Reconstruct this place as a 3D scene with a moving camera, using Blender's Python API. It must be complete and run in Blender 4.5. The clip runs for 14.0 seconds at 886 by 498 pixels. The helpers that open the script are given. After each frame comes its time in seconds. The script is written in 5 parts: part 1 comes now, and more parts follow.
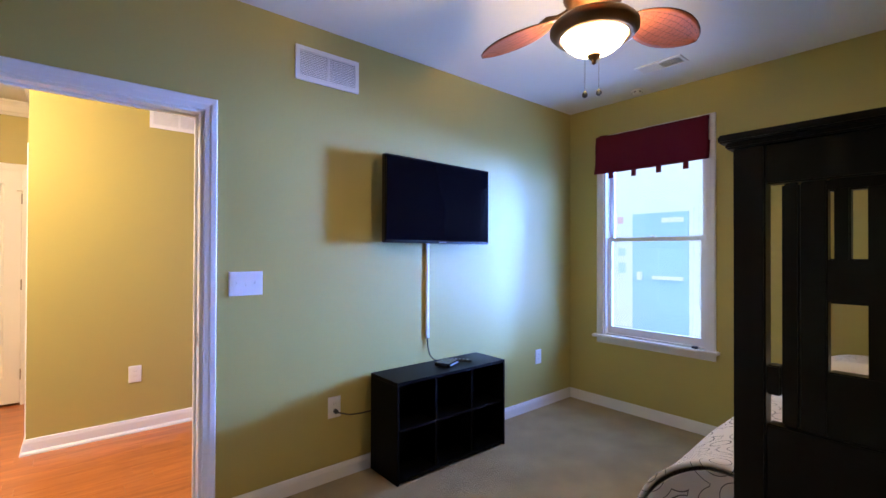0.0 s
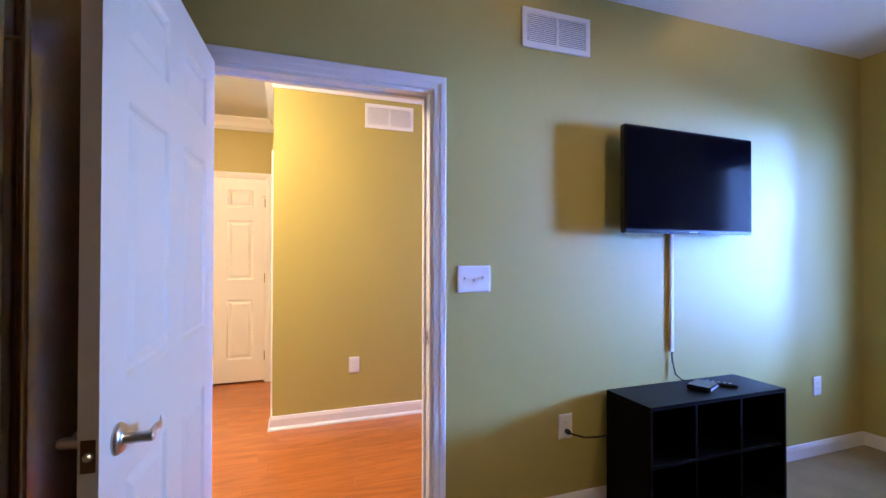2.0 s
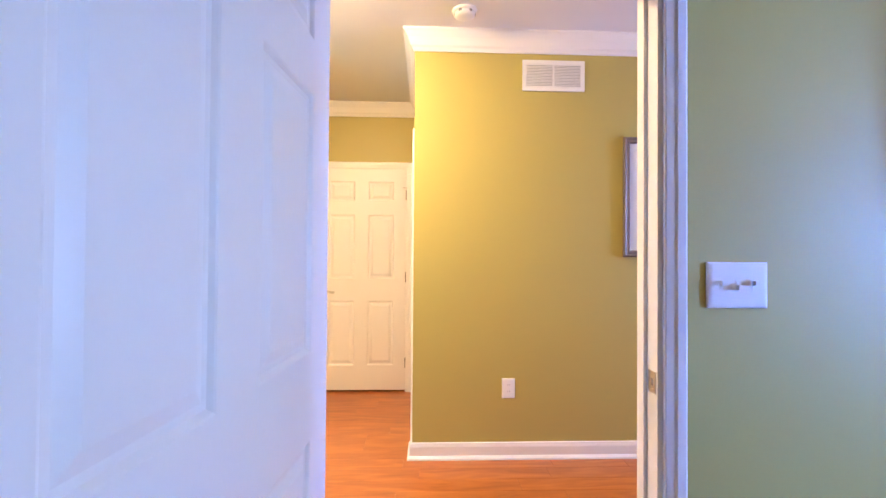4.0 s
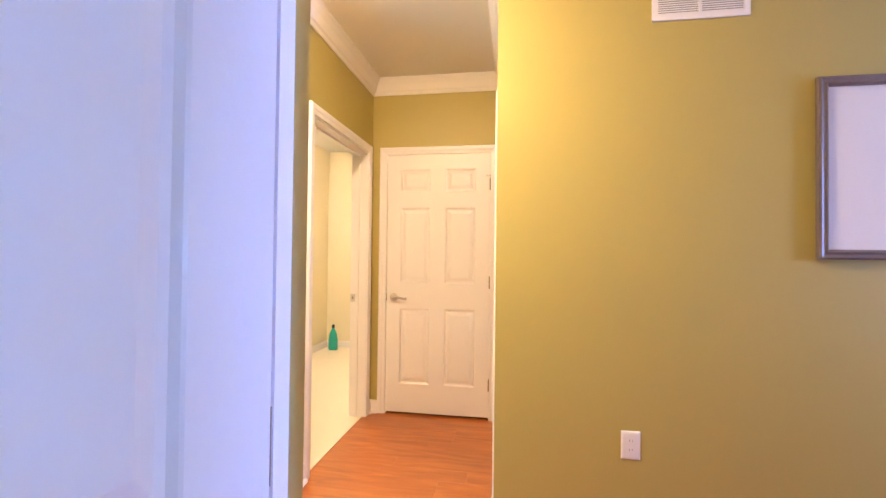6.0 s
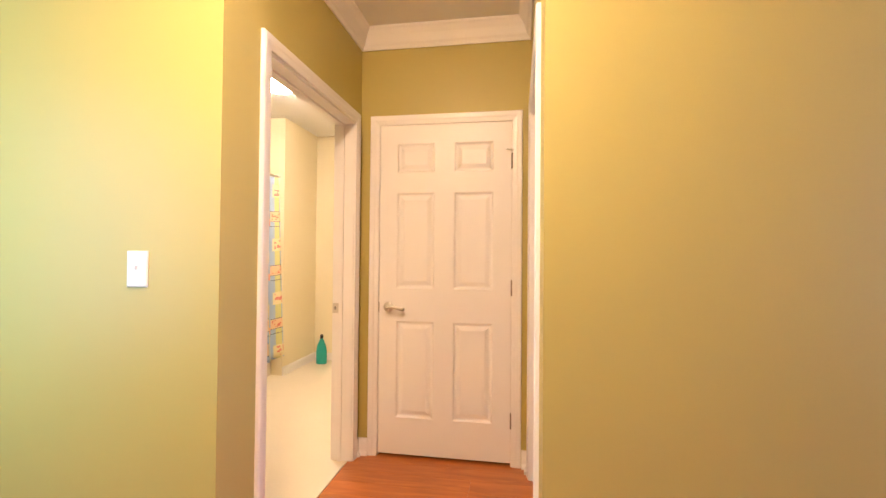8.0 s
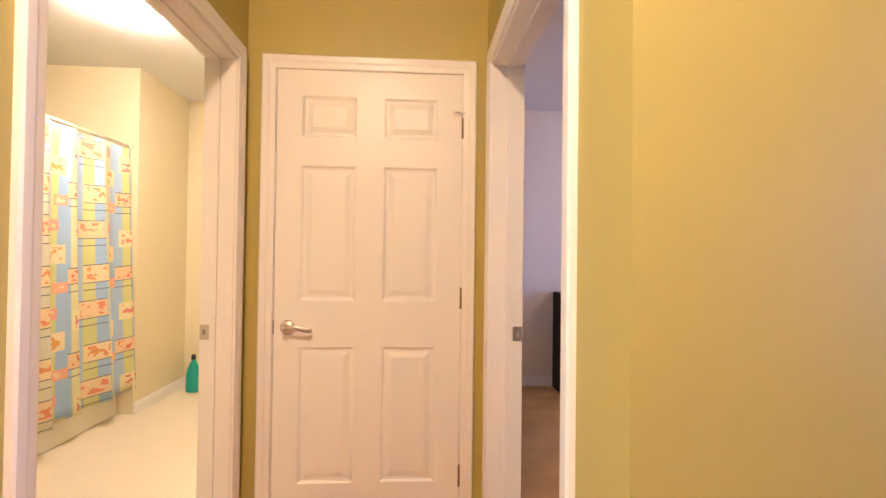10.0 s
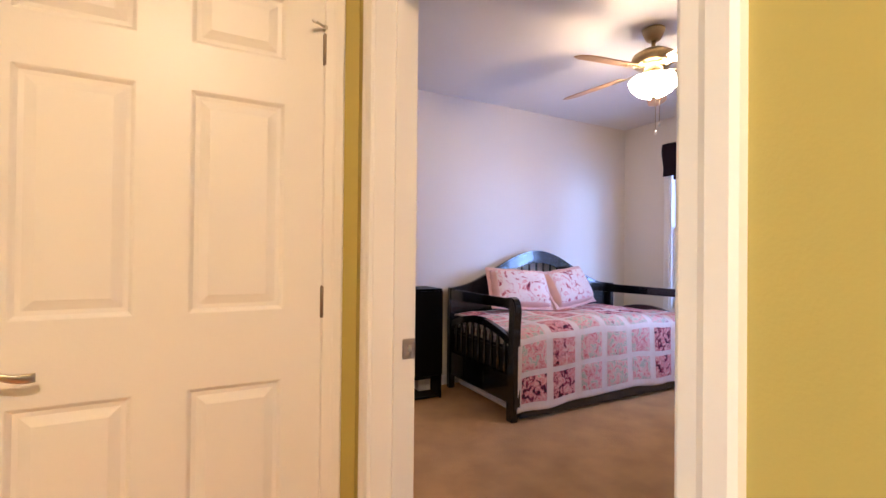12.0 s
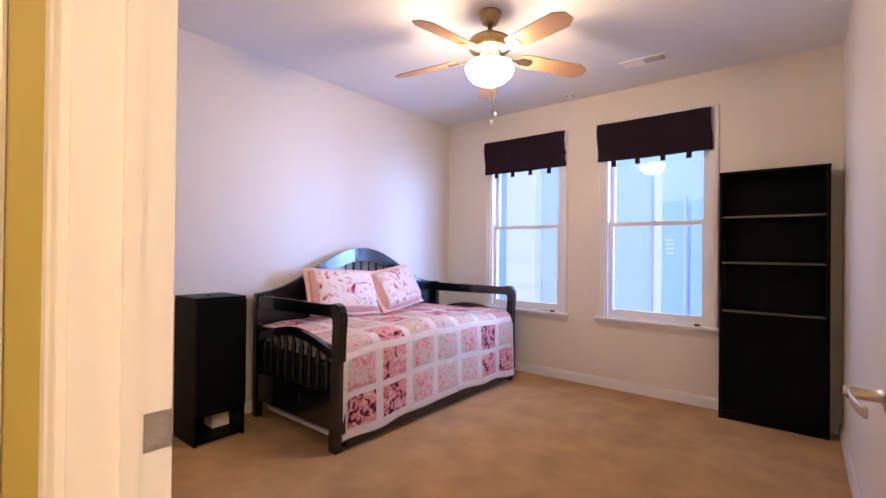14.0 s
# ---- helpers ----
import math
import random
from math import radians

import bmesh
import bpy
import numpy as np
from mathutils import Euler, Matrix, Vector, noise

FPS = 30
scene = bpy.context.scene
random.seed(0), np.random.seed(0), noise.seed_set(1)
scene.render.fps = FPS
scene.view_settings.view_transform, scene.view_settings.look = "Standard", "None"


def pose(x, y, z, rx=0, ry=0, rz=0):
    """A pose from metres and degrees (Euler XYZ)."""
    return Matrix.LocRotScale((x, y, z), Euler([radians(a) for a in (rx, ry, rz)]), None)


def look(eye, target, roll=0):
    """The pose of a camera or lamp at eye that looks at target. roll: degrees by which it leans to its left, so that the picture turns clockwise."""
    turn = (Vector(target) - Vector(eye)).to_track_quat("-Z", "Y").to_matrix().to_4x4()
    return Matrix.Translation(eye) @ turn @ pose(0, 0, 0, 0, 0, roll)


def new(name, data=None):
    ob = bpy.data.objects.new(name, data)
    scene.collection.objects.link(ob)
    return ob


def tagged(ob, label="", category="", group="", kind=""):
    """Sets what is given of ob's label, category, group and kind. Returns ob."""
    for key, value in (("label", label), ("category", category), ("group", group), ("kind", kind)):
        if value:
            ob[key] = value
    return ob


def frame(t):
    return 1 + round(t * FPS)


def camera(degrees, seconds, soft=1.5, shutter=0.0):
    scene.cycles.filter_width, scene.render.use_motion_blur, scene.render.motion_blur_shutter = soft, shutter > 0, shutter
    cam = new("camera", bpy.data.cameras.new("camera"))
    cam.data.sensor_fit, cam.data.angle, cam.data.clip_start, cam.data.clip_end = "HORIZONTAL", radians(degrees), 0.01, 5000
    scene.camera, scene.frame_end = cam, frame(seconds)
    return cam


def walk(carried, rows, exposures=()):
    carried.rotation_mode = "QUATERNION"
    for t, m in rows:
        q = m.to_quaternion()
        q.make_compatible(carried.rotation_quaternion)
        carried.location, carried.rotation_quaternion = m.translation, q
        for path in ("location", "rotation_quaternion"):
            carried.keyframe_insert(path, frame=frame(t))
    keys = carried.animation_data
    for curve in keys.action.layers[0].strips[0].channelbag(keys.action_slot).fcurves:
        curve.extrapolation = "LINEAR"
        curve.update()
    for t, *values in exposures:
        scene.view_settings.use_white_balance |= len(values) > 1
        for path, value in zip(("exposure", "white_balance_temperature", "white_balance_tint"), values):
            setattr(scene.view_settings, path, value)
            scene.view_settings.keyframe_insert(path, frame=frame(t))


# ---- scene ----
cam = camera(89.7, 14.0)
PATH = [
    (0, (0.095, -0.063, 1.343), (1.381, 1.469, 1.358), 0.2),
    (0.5, (0.036, 0.054, 1.328), (1.198, 1.681, 1.34), 0.1),
    (1, (-0.007, 0.156, 1.312), (1.008, 1.88, 1.329), 0.2),
    (1.5, (-0.022, 0.277, 1.302), (0.82, 2.091, 1.324), 0.1),
    (2, (-0.034, 0.454, 1.297), (0.635, 2.338, 1.316), 0.1),
    (2.5, (-0.044, 0.639, 1.286), (0.449, 2.577, 1.312), 0.4),
    (3, (-0.068, 0.842, 1.281), (0.264, 2.814, 1.301), 0.6),
    (3.5, (-0.061, 1.042, 1.265), (0.128, 3.033, 1.29), 0.5),
    (4, (-0.039, 1.198, 1.253), (0.037, 3.196, 1.28), 0.4),
    (4.2, (-0.017, 1.27, 1.259), (0.012, 3.27, 1.284), 0.4),
    (6.5, (-0.026, 2.079, 1.243), (-0.4, 4.044, 1.275), 0.5),
    (7, (-0.049, 2.286, 1.24), (-0.439, 4.247, 1.272), 0.3),
    (7.2, (-0.064, 2.363, 1.239), (-0.453, 4.325, 1.27), 0.4),
    (9.3, (-0.377, 3.076, 1.22), (-0.488, 5.073, 1.253), 0.5),
    (9.5, (-0.378, 3.154, 1.24), (-0.445, 5.152, 1.259), 0.6),
    (10, (-0.425, 3.333, 1.235), (-0.304, 5.329, 1.263), 0.7),
    (10.5, (-0.48, 3.486, 1.236), (-0.133, 5.455, 1.251), 0.8),
    (11, (-0.534, 3.65, 1.235), (0.021, 5.571, 1.242), 1.0),
    (11.5, (-0.56, 3.816, 1.204), (0.186, 5.672, 1.21), 0.8),
    (11.9, (-0.552, 3.931, 1.197), (0.354, 5.714, 1.21), 0.6),
    (12, (-0.53, 3.955, 1.197), (0.408, 5.721, 1.213), 0.6),
    (12.5, (-0.473, 4.093, 1.193), (0.647, 5.75, 1.211), 0.6),
    (13, (-0.404, 4.211, 1.193), (0.887, 5.739, 1.206), 0.7),
    (13.5, (-0.332, 4.305, 1.199), (1.108, 5.693, 1.216), 0.6),
    (14, (-0.269, 4.37, 1.199), (1.288, 5.626, 1.211), 0.6),
]
walk(cam, [(t, look(eye, target, roll)) for t, eye, target, roll in PATH],
     [(0.0, -0.02, 6450, 10), (1.0, 0.0, 6480, 11), (2.0, -0.06, 6550, 12), (3.4, -0.03, 6650, 12), (4.0, 0.05, 6650, 10), (6.5, -0.14, 6650, 17), (7.0, -0.16, 6800, 18),
      (9.0, -0.30, 6500, 22), (10.0, -0.30, 6450, 20), (12.0, -0.32, 6550, 14), (13.0, -0.26, 6650, 14), (14.0, -0.02, 6700, 14)])

# ---- world and lights ----
world = bpy.data.worlds.new("sky_world")
scene.world = world
world.use_nodes = True
wn = world.node_tree.nodes
sky = wn.new("ShaderNodeTexSky")
sky.sky_type, sky.sun_disc = "NISHITA", False
sky.sun_elevation, sky.sun_rotation = radians(58), radians(241)
world.node_tree.links.new(sky.outputs["Color"], wn["Background"].inputs["Color"])
wn["Background"].inputs["Strength"].default_value = 0.30


def lamp(name, kind, energy, color, m, size=0.2, size_y=None, angle=None, spread=180):
    d = bpy.data.lights.new(name, kind)
    d.energy, d.color = energy, color
    if kind == "AREA":
        d.shape, d.size, d.size_y, d.spread = "RECTANGLE", size, size_y or size, radians(spread)
    elif kind == "SUN":
        d.angle = radians(angle)
    else:
        d.shadow_soft_size = size
    ob = new(name, d)
    ob.matrix_world = m
    return ob


lamp("sun", "SUN", 1.1, (1.0, 0.95, 0.88), look((-4, -3, 22), (7, 3, 2)), angle=12)
SKY_BLUE = (0.28, 0.44, 1.0)
COURT_BLUE = (0.14, 0.31, 1.0)
# area lamps added out of view in the court, standing in for daylight
lamp("daylight_fill_far_1", "AREA", 128, COURT_BLUE, look((7.5, 0.10, 1.62), (1.6, 2.375, 1.35)), 0.55, 0.75, spread=50)
lamp("daylight_fill_front_1", "AREA", 500, (0.25, 0.46, 1.0), look((7.3, 1.60, 1.55), (0.0, 1.75, 1.30)), 1.6, 2.6)
lamp("daylight_fill_1", "AREA", 155, COURT_BLUE, look((4.72, 0.68, 1.50), (2.8, 2.00, 1.30)), 1.0, 2.1)
lamp("daylight_fill_low_1", "AREA", 40, SKY_BLUE, look((4.85, 1.70, 0.05), (2.6, 1.70, 1.35)), 1.6, 0.7)
lamp("daylight_fill_high_1", "AREA", 10, SKY_BLUE, look((4.85, 1.70, 2.75), (2.6, 1.70, 1.7)), 1.6, 0.7)
lamp("daylight_fill_2", "AREA", 42, SKY_BLUE, look((4.48, 6.26, 1.60), (3.3, 6.80, 1.60)), 0.28, 1.7)
lamp("daylight_fill_3", "AREA", 80, SKY_BLUE, look((4.45, 4.45, 1.65), (3.2, 5.6, 1.65)), 0.7, 1.8)
# lamp added in an unseen opening, for the bluish tint on the hall walls
lamp("added_hall_daylight", "AREA", 72, (0.30, 0.35, 1.0), look((3.80, 3.2, 1.45), (0.0, 3.2, 1.45)), 0.78, 1.4)
# daylight lamp for the switch wall, set in an added opening out of view
lamp("added_west_daylight", "AREA", 46, (0.30, 0.72, 1.0), look((-2.6, 2.70, 1.45), (-2.0, 3.97, 1.4)), 1.1, 1.4)
FAN1_GLOW, FAN2_GLOW, HALL_GLOW, BATH_GLOW = 42.0, 92.0, 455.0, 215.0
lamp("fan_bulb", "POINT", 25, (1.0, 0.73, 0.49), pose(1.985, 5.842, 2.245), size=0.035)
lamp("fan_bulb_palm", "POINT", 40, (1.0, 0.72, 0.44), pose(1.786, 0.965, 2.300), size=0.03)

# ---- materials ----
MATS = {}


def mat(name, color, rough=0.5, metal=0.0, var=0.08, scale=6.0, fine=120.0, bump=0.05, spec=0.5, emit=None, coat=0.0, dist=0.002):
    """A node material: colour varied at two scales, fine relief."""
    if name in MATS:
        return MATS[name]
    m = bpy.data.materials.new(name)
    m.use_nodes = True
    nt = m.node_tree
    n, l = nt.nodes, nt.links
    b = n["Principled BSDF"]
    b.inputs["Roughness"].default_value = rough
    b.inputs["Metallic"].default_value = metal
    b.inputs["Specular IOR Level"].default_value = spec
    b.inputs["Coat Weight"].default_value = coat
    tc = n.new("ShaderNodeTexCoord")
    big, small = n.new("ShaderNodeTexNoise"), n.new("ShaderNodeTexNoise")
    big.inputs["Scale"].default_value, small.inputs["Scale"].default_value = scale, fine
    big.inputs["Detail"].default_value = small.inputs["Detail"].default_value = 4
    l.new(tc.outputs["Object"], big.inputs["Vector"])
    l.new(tc.outputs["Object"], small.inputs["Vector"])
    mix = n.new("ShaderNodeMix")
    mix.data_type, mix.blend_type = "RGBA", "MIX"
    mix.inputs[6].default_value = (*[c * (1 - var) for c in color], 1)
    mix.inputs[7].default_value = (*[min(1, c * (1 + var)) for c in color], 1)
    add = n.new("ShaderNodeMath")
    add.operation = "ADD"
    half = n.new("ShaderNodeMath")
    half.operation = "MULTIPLY"
    half.inputs[1].default_value = 0.5
    l.new(big.outputs["Fac"], add.inputs[0])
    l.new(small.outputs["Fac"], add.inputs[1])
    l.new(add.outputs[0], half.inputs[0])
    l.new(half.outputs[0], mix.inputs[0])
    l.new(mix.outputs[2], b.inputs["Base Color"])
    if bump:
        bp = n.new("ShaderNodeBump")
        bp.inputs["Strength"].default_value, bp.inputs["Distance"].default_value = min(1.0, bump * 4), dist
        l.new(small.outputs["Fac"], bp.inputs["Height"])
        l.new(bp.outputs["Normal"], b.inputs["Normal"])
    if emit:
        b.inputs["Emission Color"].default_value = (*emit[:3], 1)
        b.inputs["Emission Strength"].default_value = emit[3]
    MATS[name] = m
    return m


OLIVE = mat("olive_wall_paint", (0.458, 0.378, 0.112), 0.46, var=0.035, scale=2.5, fine=260, bump=0.05, spec=0.45, dist=0.001)
CREAM = mat("cream_wall_paint", (0.78, 0.71, 0.62), 0.5, var=0.03, scale=2.5, fine=260, bump=0.05, dist=0.001)
BATHW = mat("pale_yellow_bath_paint", (0.80, 0.72, 0.50), 0.5, var=0.03, scale=2.5, fine=260, bump=0.04, dist=0.001)
CEIL = mat("white_ceiling_paint", (0.80, 0.79, 0.77), 0.8, var=0.03, scale=3, fine=180, bump=0.1, spec=0.2)
TRIM = mat("white_semi_gloss_trim", (0.82, 0.79, 0.76), 0.32, var=0.02, scale=4, fine=80, bump=0)
DOORW = mat("white_door_paint", (0.82, 0.79, 0.76), 0.38, var=0.02, scale=3, fine=90, bump=0.03)
PLASTIC = mat("white_plastic", (0.82, 0.80, 0.78), 0.3, var=0.01, bump=0)
GREYP = mat("grey_slot_plastic", (0.25, 0.24, 0.23), 0.5, var=0.05, bump=0)
NICKEL = mat("brushed_nickel", (0.62, 0.58, 0.53), 0.28, 1.0, var=0.05, fine=300, bump=0.02)
BRONZE = mat("antique_bronze", (0.15, 0.08, 0.04), 0.35, 0.9, var=0.25, scale=12, fine=140, bump=0.05)
OLDNICKEL = mat("aged_nickel", (0.30, 0.24, 0.19), 0.4, 1.0, var=0.1, bump=0.02)
# lighter copy of the brass, with lamplight and highlights put into its colour
LITBRASS = mat("lit_brass", (0.80, 0.66, 0.44), 0.25, 1.0, var=0.08, bump=0.02)
BRASS = mat("antique_brass", (0.40, 0.29, 0.15), 0.32, 1.0, var=0.12, scale=14, fine=160, bump=0.03)
BLACKL = mat("black_brown_laminate", (0.0028, 0.0025, 0.0026), 0.38, var=0.3, scale=8, fine=90, bump=0.03, spec=0.07)
ESPRESSO = mat("espresso_stained_wood", (0.008, 0.005, 0.0045), 0.34, var=0.35, scale=7, fine=70, bump=0.04, coat=0.08, spec=0.35)
BEDWOOD = mat("black_lacquered_wood", (0.0035, 0.0035, 0.006), 0.24, var=0.3, scale=7, fine=70, bump=0.03, coat=0.55, spec=0.5)
WALNUT = mat("dark_walnut_gloss", (0.30, 0.13, 0.045), 0.16, var=0.35, scale=5, fine=60, bump=0.03, coat=0.5)
TVBLACK = mat("black_tv_plastic", (0.008, 0.008, 0.009), 0.22, var=0.1, bump=0.01)
SCREEN = mat("black_glass_screen", (0.002, 0.002, 0.003), 0.10, var=0.05, bump=0, spec=0.06)
RUBBER = mat("black_rubber", (0.012, 0.012, 0.012), 0.6, var=0.1, bump=0.02)
BURGUNDY = mat("burgundy_cloth", (0.115, 0.006, 0.020), 0.85, var=0.18, scale=9, fine=420, bump=0.2, spec=0.2)
PLUM = mat("dark_plum_cloth", (0.018, 0.008, 0.016), 0.85, var=0.2, scale=9, fine=420, bump=0.2, spec=0.2)
CARPET1 = mat("beige_grey_carpet", (0.42, 0.325, 0.175), 0.95, var=0.6, scale=4.0, fine=520, bump=0.5, spec=0.1, dist=0.006)
CARPET2 = mat("tan_carpet", (0.60, 0.355, 0.165), 0.95, var=0.62, scale=4.5, fine=520, bump=0.5, spec=0.1, dist=0.006)
VINYL = mat("cream_vinyl_floor", (0.78, 0.69, 0.52), 0.35, var=0.06, scale=5, fine=60, bump=0.02)
TUB = mat("white_tub_enamel", (0.82, 0.77, 0.64), 0.15, var=0.02, bump=0)
TEAL = mat("teal_plastic", (0.0, 0.36, 0.30), 0.3, var=0.08, bump=0)
LINEN = mat("white_cotton", (0.80, 0.76, 0.72), 0.85, var=0.05, scale=10, fine=380, bump=0.2, spec=0.2)
PINKC = mat("pink_cotton", (0.82, 0.52, 0.45), 0.85, var=0.12, scale=10, fine=380, bump=0.2, spec=0.2)
PAPER = mat("pale_art_paper", (0.74, 0.72, 0.68), 0.7, var=0.05, scale=3, bump=0.02)
EXTW = mat("white_court_stucco", (0.80, 0.82, 0.84), 0.8, var=0.05, scale=2, fine=60, bump=0.1)
EXTB = mat("pale_blue_court_panel", (0.54, 0.68, 0.88), 0.7, var=0.05, scale=2, fine=60, bump=0.05)
EXTD = mat("blue_painted_steel", (0.40, 0.60, 0.80), 0.5, var=0.06, scale=3, fine=60, bump=0.02)
EXTG = mat("court_concrete", (0.45, 0.45, 0.44), 0.85, var=0.12, scale=3, fine=80, bump=0.2)
REDSIGN = mat("faded_red_sign", (0.78, 0.50, 0.50), 0.5, bump=0)
WOVEN = mat("woven_palm_blade", (0.50, 0.14, 0.055), 0.55, var=0.35, scale=18, fine=150, bump=0.3)
MAPLE = mat("light_maple_blade", (0.50, 0.30, 0.16), 0.4, var=0.15, scale=5, fine=60, bump=0.02)


def glow(name, color, strength):
    m = bpy.data.materials.new(name)
    m.use_nodes = True
    b = m.node_tree.nodes["Principled BSDF"]
    b.inputs["Base Color"].default_value = (0.9, 0.86, 0.78, 1)
    b.inputs["Emission Color"].default_value = (*color, 1)
    b.inputs["Emission Strength"].default_value = strength
    return m


def lit_glass(name, color, strength, clear):
    """Frosted glass round a bulb: it lets part of the bulb's light through and glows."""
    m = glow(name, color, strength)
    nt = m.node_tree
    b, o = nt.nodes["Principled BSDF"], nt.nodes["Material Output"]
    t, x = nt.nodes.new("ShaderNodeBsdfTransparent"), nt.nodes.new("ShaderNodeMixShader")
    x.inputs[0].default_value = clear
    nt.links.new(b.outputs[0], x.inputs[1])
    nt.links.new(t.outputs[0], x.inputs[2])
    nt.links.new(x.outputs[0], o.inputs["Surface"])
    return m


def glass(name):
    m = bpy.data.materials.new(name)
    m.use_nodes = True
    nt = m.node_tree
    b = nt.nodes["Principled BSDF"]
    b.inputs["Base Color"].default_value = (0.93, 0.98, 1.0, 1)
    b.inputs["Roughness"].default_value = 0.0
    b.inputs["IOR"].default_value = 1.45
    b.inputs["Transmission Weight"].default_value = 1.0
    return m


GLASS = glass("window_glass")


def ramp_mat(name, stops, scale, kind="voronoi", rough=0.85, distort=0.0, bump=0.15, shift=0.0):
    """A printed cloth: a cell or noise pattern through a colour ramp."""
    m = bpy.data.materials.new(name)
    m.use_nodes = True
    n, l = m.node_tree.nodes, m.node_tree.links
    b = n["Principled BSDF"]
    b.inputs["Roughness"].default_value = rough
    b.inputs["Specular IOR Level"].default_value = 0.2
    tc, info = n.new("ShaderNodeTexCoord"), n.new("ShaderNodeObjectInfo")
    off = n.new("ShaderNodeVectorMath")
    off.operation = "ADD"
    sc = n.new("ShaderNodeMath")
    sc.operation = "MULTIPLY"
    sc.inputs[1].default_value = 37.0
    l.new(info.outputs["Random"], sc.inputs[0])
    l.new(tc.outputs["Object"], off.inputs[0])
    l.new(sc.outputs[0], off.inputs[1])
    warp = n.new("ShaderNodeTexNoise")
    warp.inputs["Scale"].default_value, warp.inputs["Distortion"].default_value = scale, distort
    warp.inputs["Detail"].default_value = 7
    warp.inputs["Roughness"].default_value = 0.62
    l.new(off.outputs[0], warp.inputs["Vector"])
    src = warp.outputs["Fac"]
    if kind == "voronoi":
        v = n.new("ShaderNodeTexVoronoi")
        v.inputs["Scale"].default_value = scale
        mixv = n.new("ShaderNodeMix")
        mixv.data_type = "RGBA"
        mixv.inputs[0].default_value = 0.12
        l.new(off.outputs[0], mixv.inputs[6])
        l.new(warp.outputs["Color"], mixv.inputs[7])
        l.new(mixv.outputs[2], v.inputs["Vector"])
        src = v.outputs["Color"]
    r = n.new("ShaderNodeValToRGB")
    e = r.color_ramp.elements
    e[0].position, e[0].color = stops[0][0], (*stops[0][1], 1)
    e[1].position, e[1].color = stops[-1][0], (*stops[-1][1], 1)
    for p, c in stops[1:-1]:
        x = e.new(p)
        x.color = (*c, 1)
    if shift:
        mr = n.new("ShaderNodeMapRange")
        mr.inputs["To Min"].default_value, mr.inputs["To Max"].default_value = -shift / 2, shift / 2
        l.new(info.outputs["Random"], mr.inputs["Value"])
        ad = n.new("ShaderNodeMath")
        ad.operation = "ADD"
        l.new(src, ad.inputs[0])
        l.new(mr.outputs["Result"], ad.inputs[1])
        src = ad.outputs[0]
    l.new(src, r.inputs["Fac"])
    l.new(r.outputs["Color"], b.inputs["Base Color"])
    fn = n.new("ShaderNodeTexNoise")
    fn.inputs["Scale"].default_value = 300
    bp = n.new("ShaderNodeBump")
    bp.inputs["Strength"].default_value, bp.inputs["Distance"].default_value = bump, 0.003
    l.new(tc.outputs["Object"], fn.inputs["Vector"])
    l.new(fn.outputs["Fac"], bp.inputs["Height"])
    l.new(bp.outputs["Normal"], b.inputs["Normal"])
    return m


FLORAL = ramp_mat("floral_print_cotton", [(0.30, (0.04, 0.015, 0.03)), (0.36, (0.42, 0.04, 0.09)), (0.41, (0.82, 0.50, 0.46)), (0.47, (0.66, 0.10, 0.14)), (0.50, (0.82, 0.52, 0.48)),
                  (0.56, (0.80, 0.42, 0.38)), (0.60, (0.82, 0.70, 0.62)), (0.64, (0.34, 0.46, 0.32)), (0.70, (0.82, 0.66, 0.60)), (0.76, (0.30, 0.05, 0.09))], 21, "noise", distort=0.9, shift=0.22)
SHAMF = ramp_mat("pale_floral_sham_cotton", [(0.32, (0.10, 0.02, 0.04)), (0.38, (0.60, 0.12, 0.14)), (0.44, (0.82, 0.66, 0.60)), (0.58, (0.84, 0.72, 0.66)), (0.63, (0.76, 0.32, 0.30)), (0.70, (0.82, 0.64, 0.58))], 10, "noise", distort=1.2)
QUILTW = ramp_mat("quilted_white_cotton", [(0.3, (0.80, 0.66, 0.61)), (0.7, (0.86, 0.77, 0.73))], 14, "noise")


def swirl_mat():
    """White bedspread with dark curled stitching."""
    m = bpy.data.materials.new("white_bedspread_with_curls")
    m.use_nodes = True
    n, l = m.node_tree.nodes, m.node_tree.links
    b = n["Principled BSDF"]
    b.inputs["Roughness"].default_value = 0.85
    tc = n.new("ShaderNodeTexCoord")
    v = n.new("ShaderNodeTexVoronoi")
    v.inputs["Scale"].default_value = 8.0
    wave = n.new("ShaderNodeMath")
    wave.operation = "SINE"
    mul = n.new("ShaderNodeMath")
    mul.operation = "MULTIPLY"
    mul.inputs[1].default_value = 34.0
    r = n.new("ShaderNodeValToRGB")
    r.color_ramp.elements[0].position, r.color_ramp.elements[0].color = 0.955, (0.82, 0.78, 0.74, 1)
    r.color_ramp.elements[1].position, r.color_ramp.elements[1].color = 0.985, (0.09, 0.08, 0.08, 1)
    l.new(tc.outputs["Object"], v.inputs["Vector"])
    l.new(v.outputs["Distance"], mul.inputs[0])
    l.new(mul.outputs[0], wave.inputs[0])
    l.new(wave.outputs[0], r.inputs["Fac"])
    l.new(r.outputs["Color"], b.inputs["Base Color"])
    return m


SWIRL = swirl_mat()


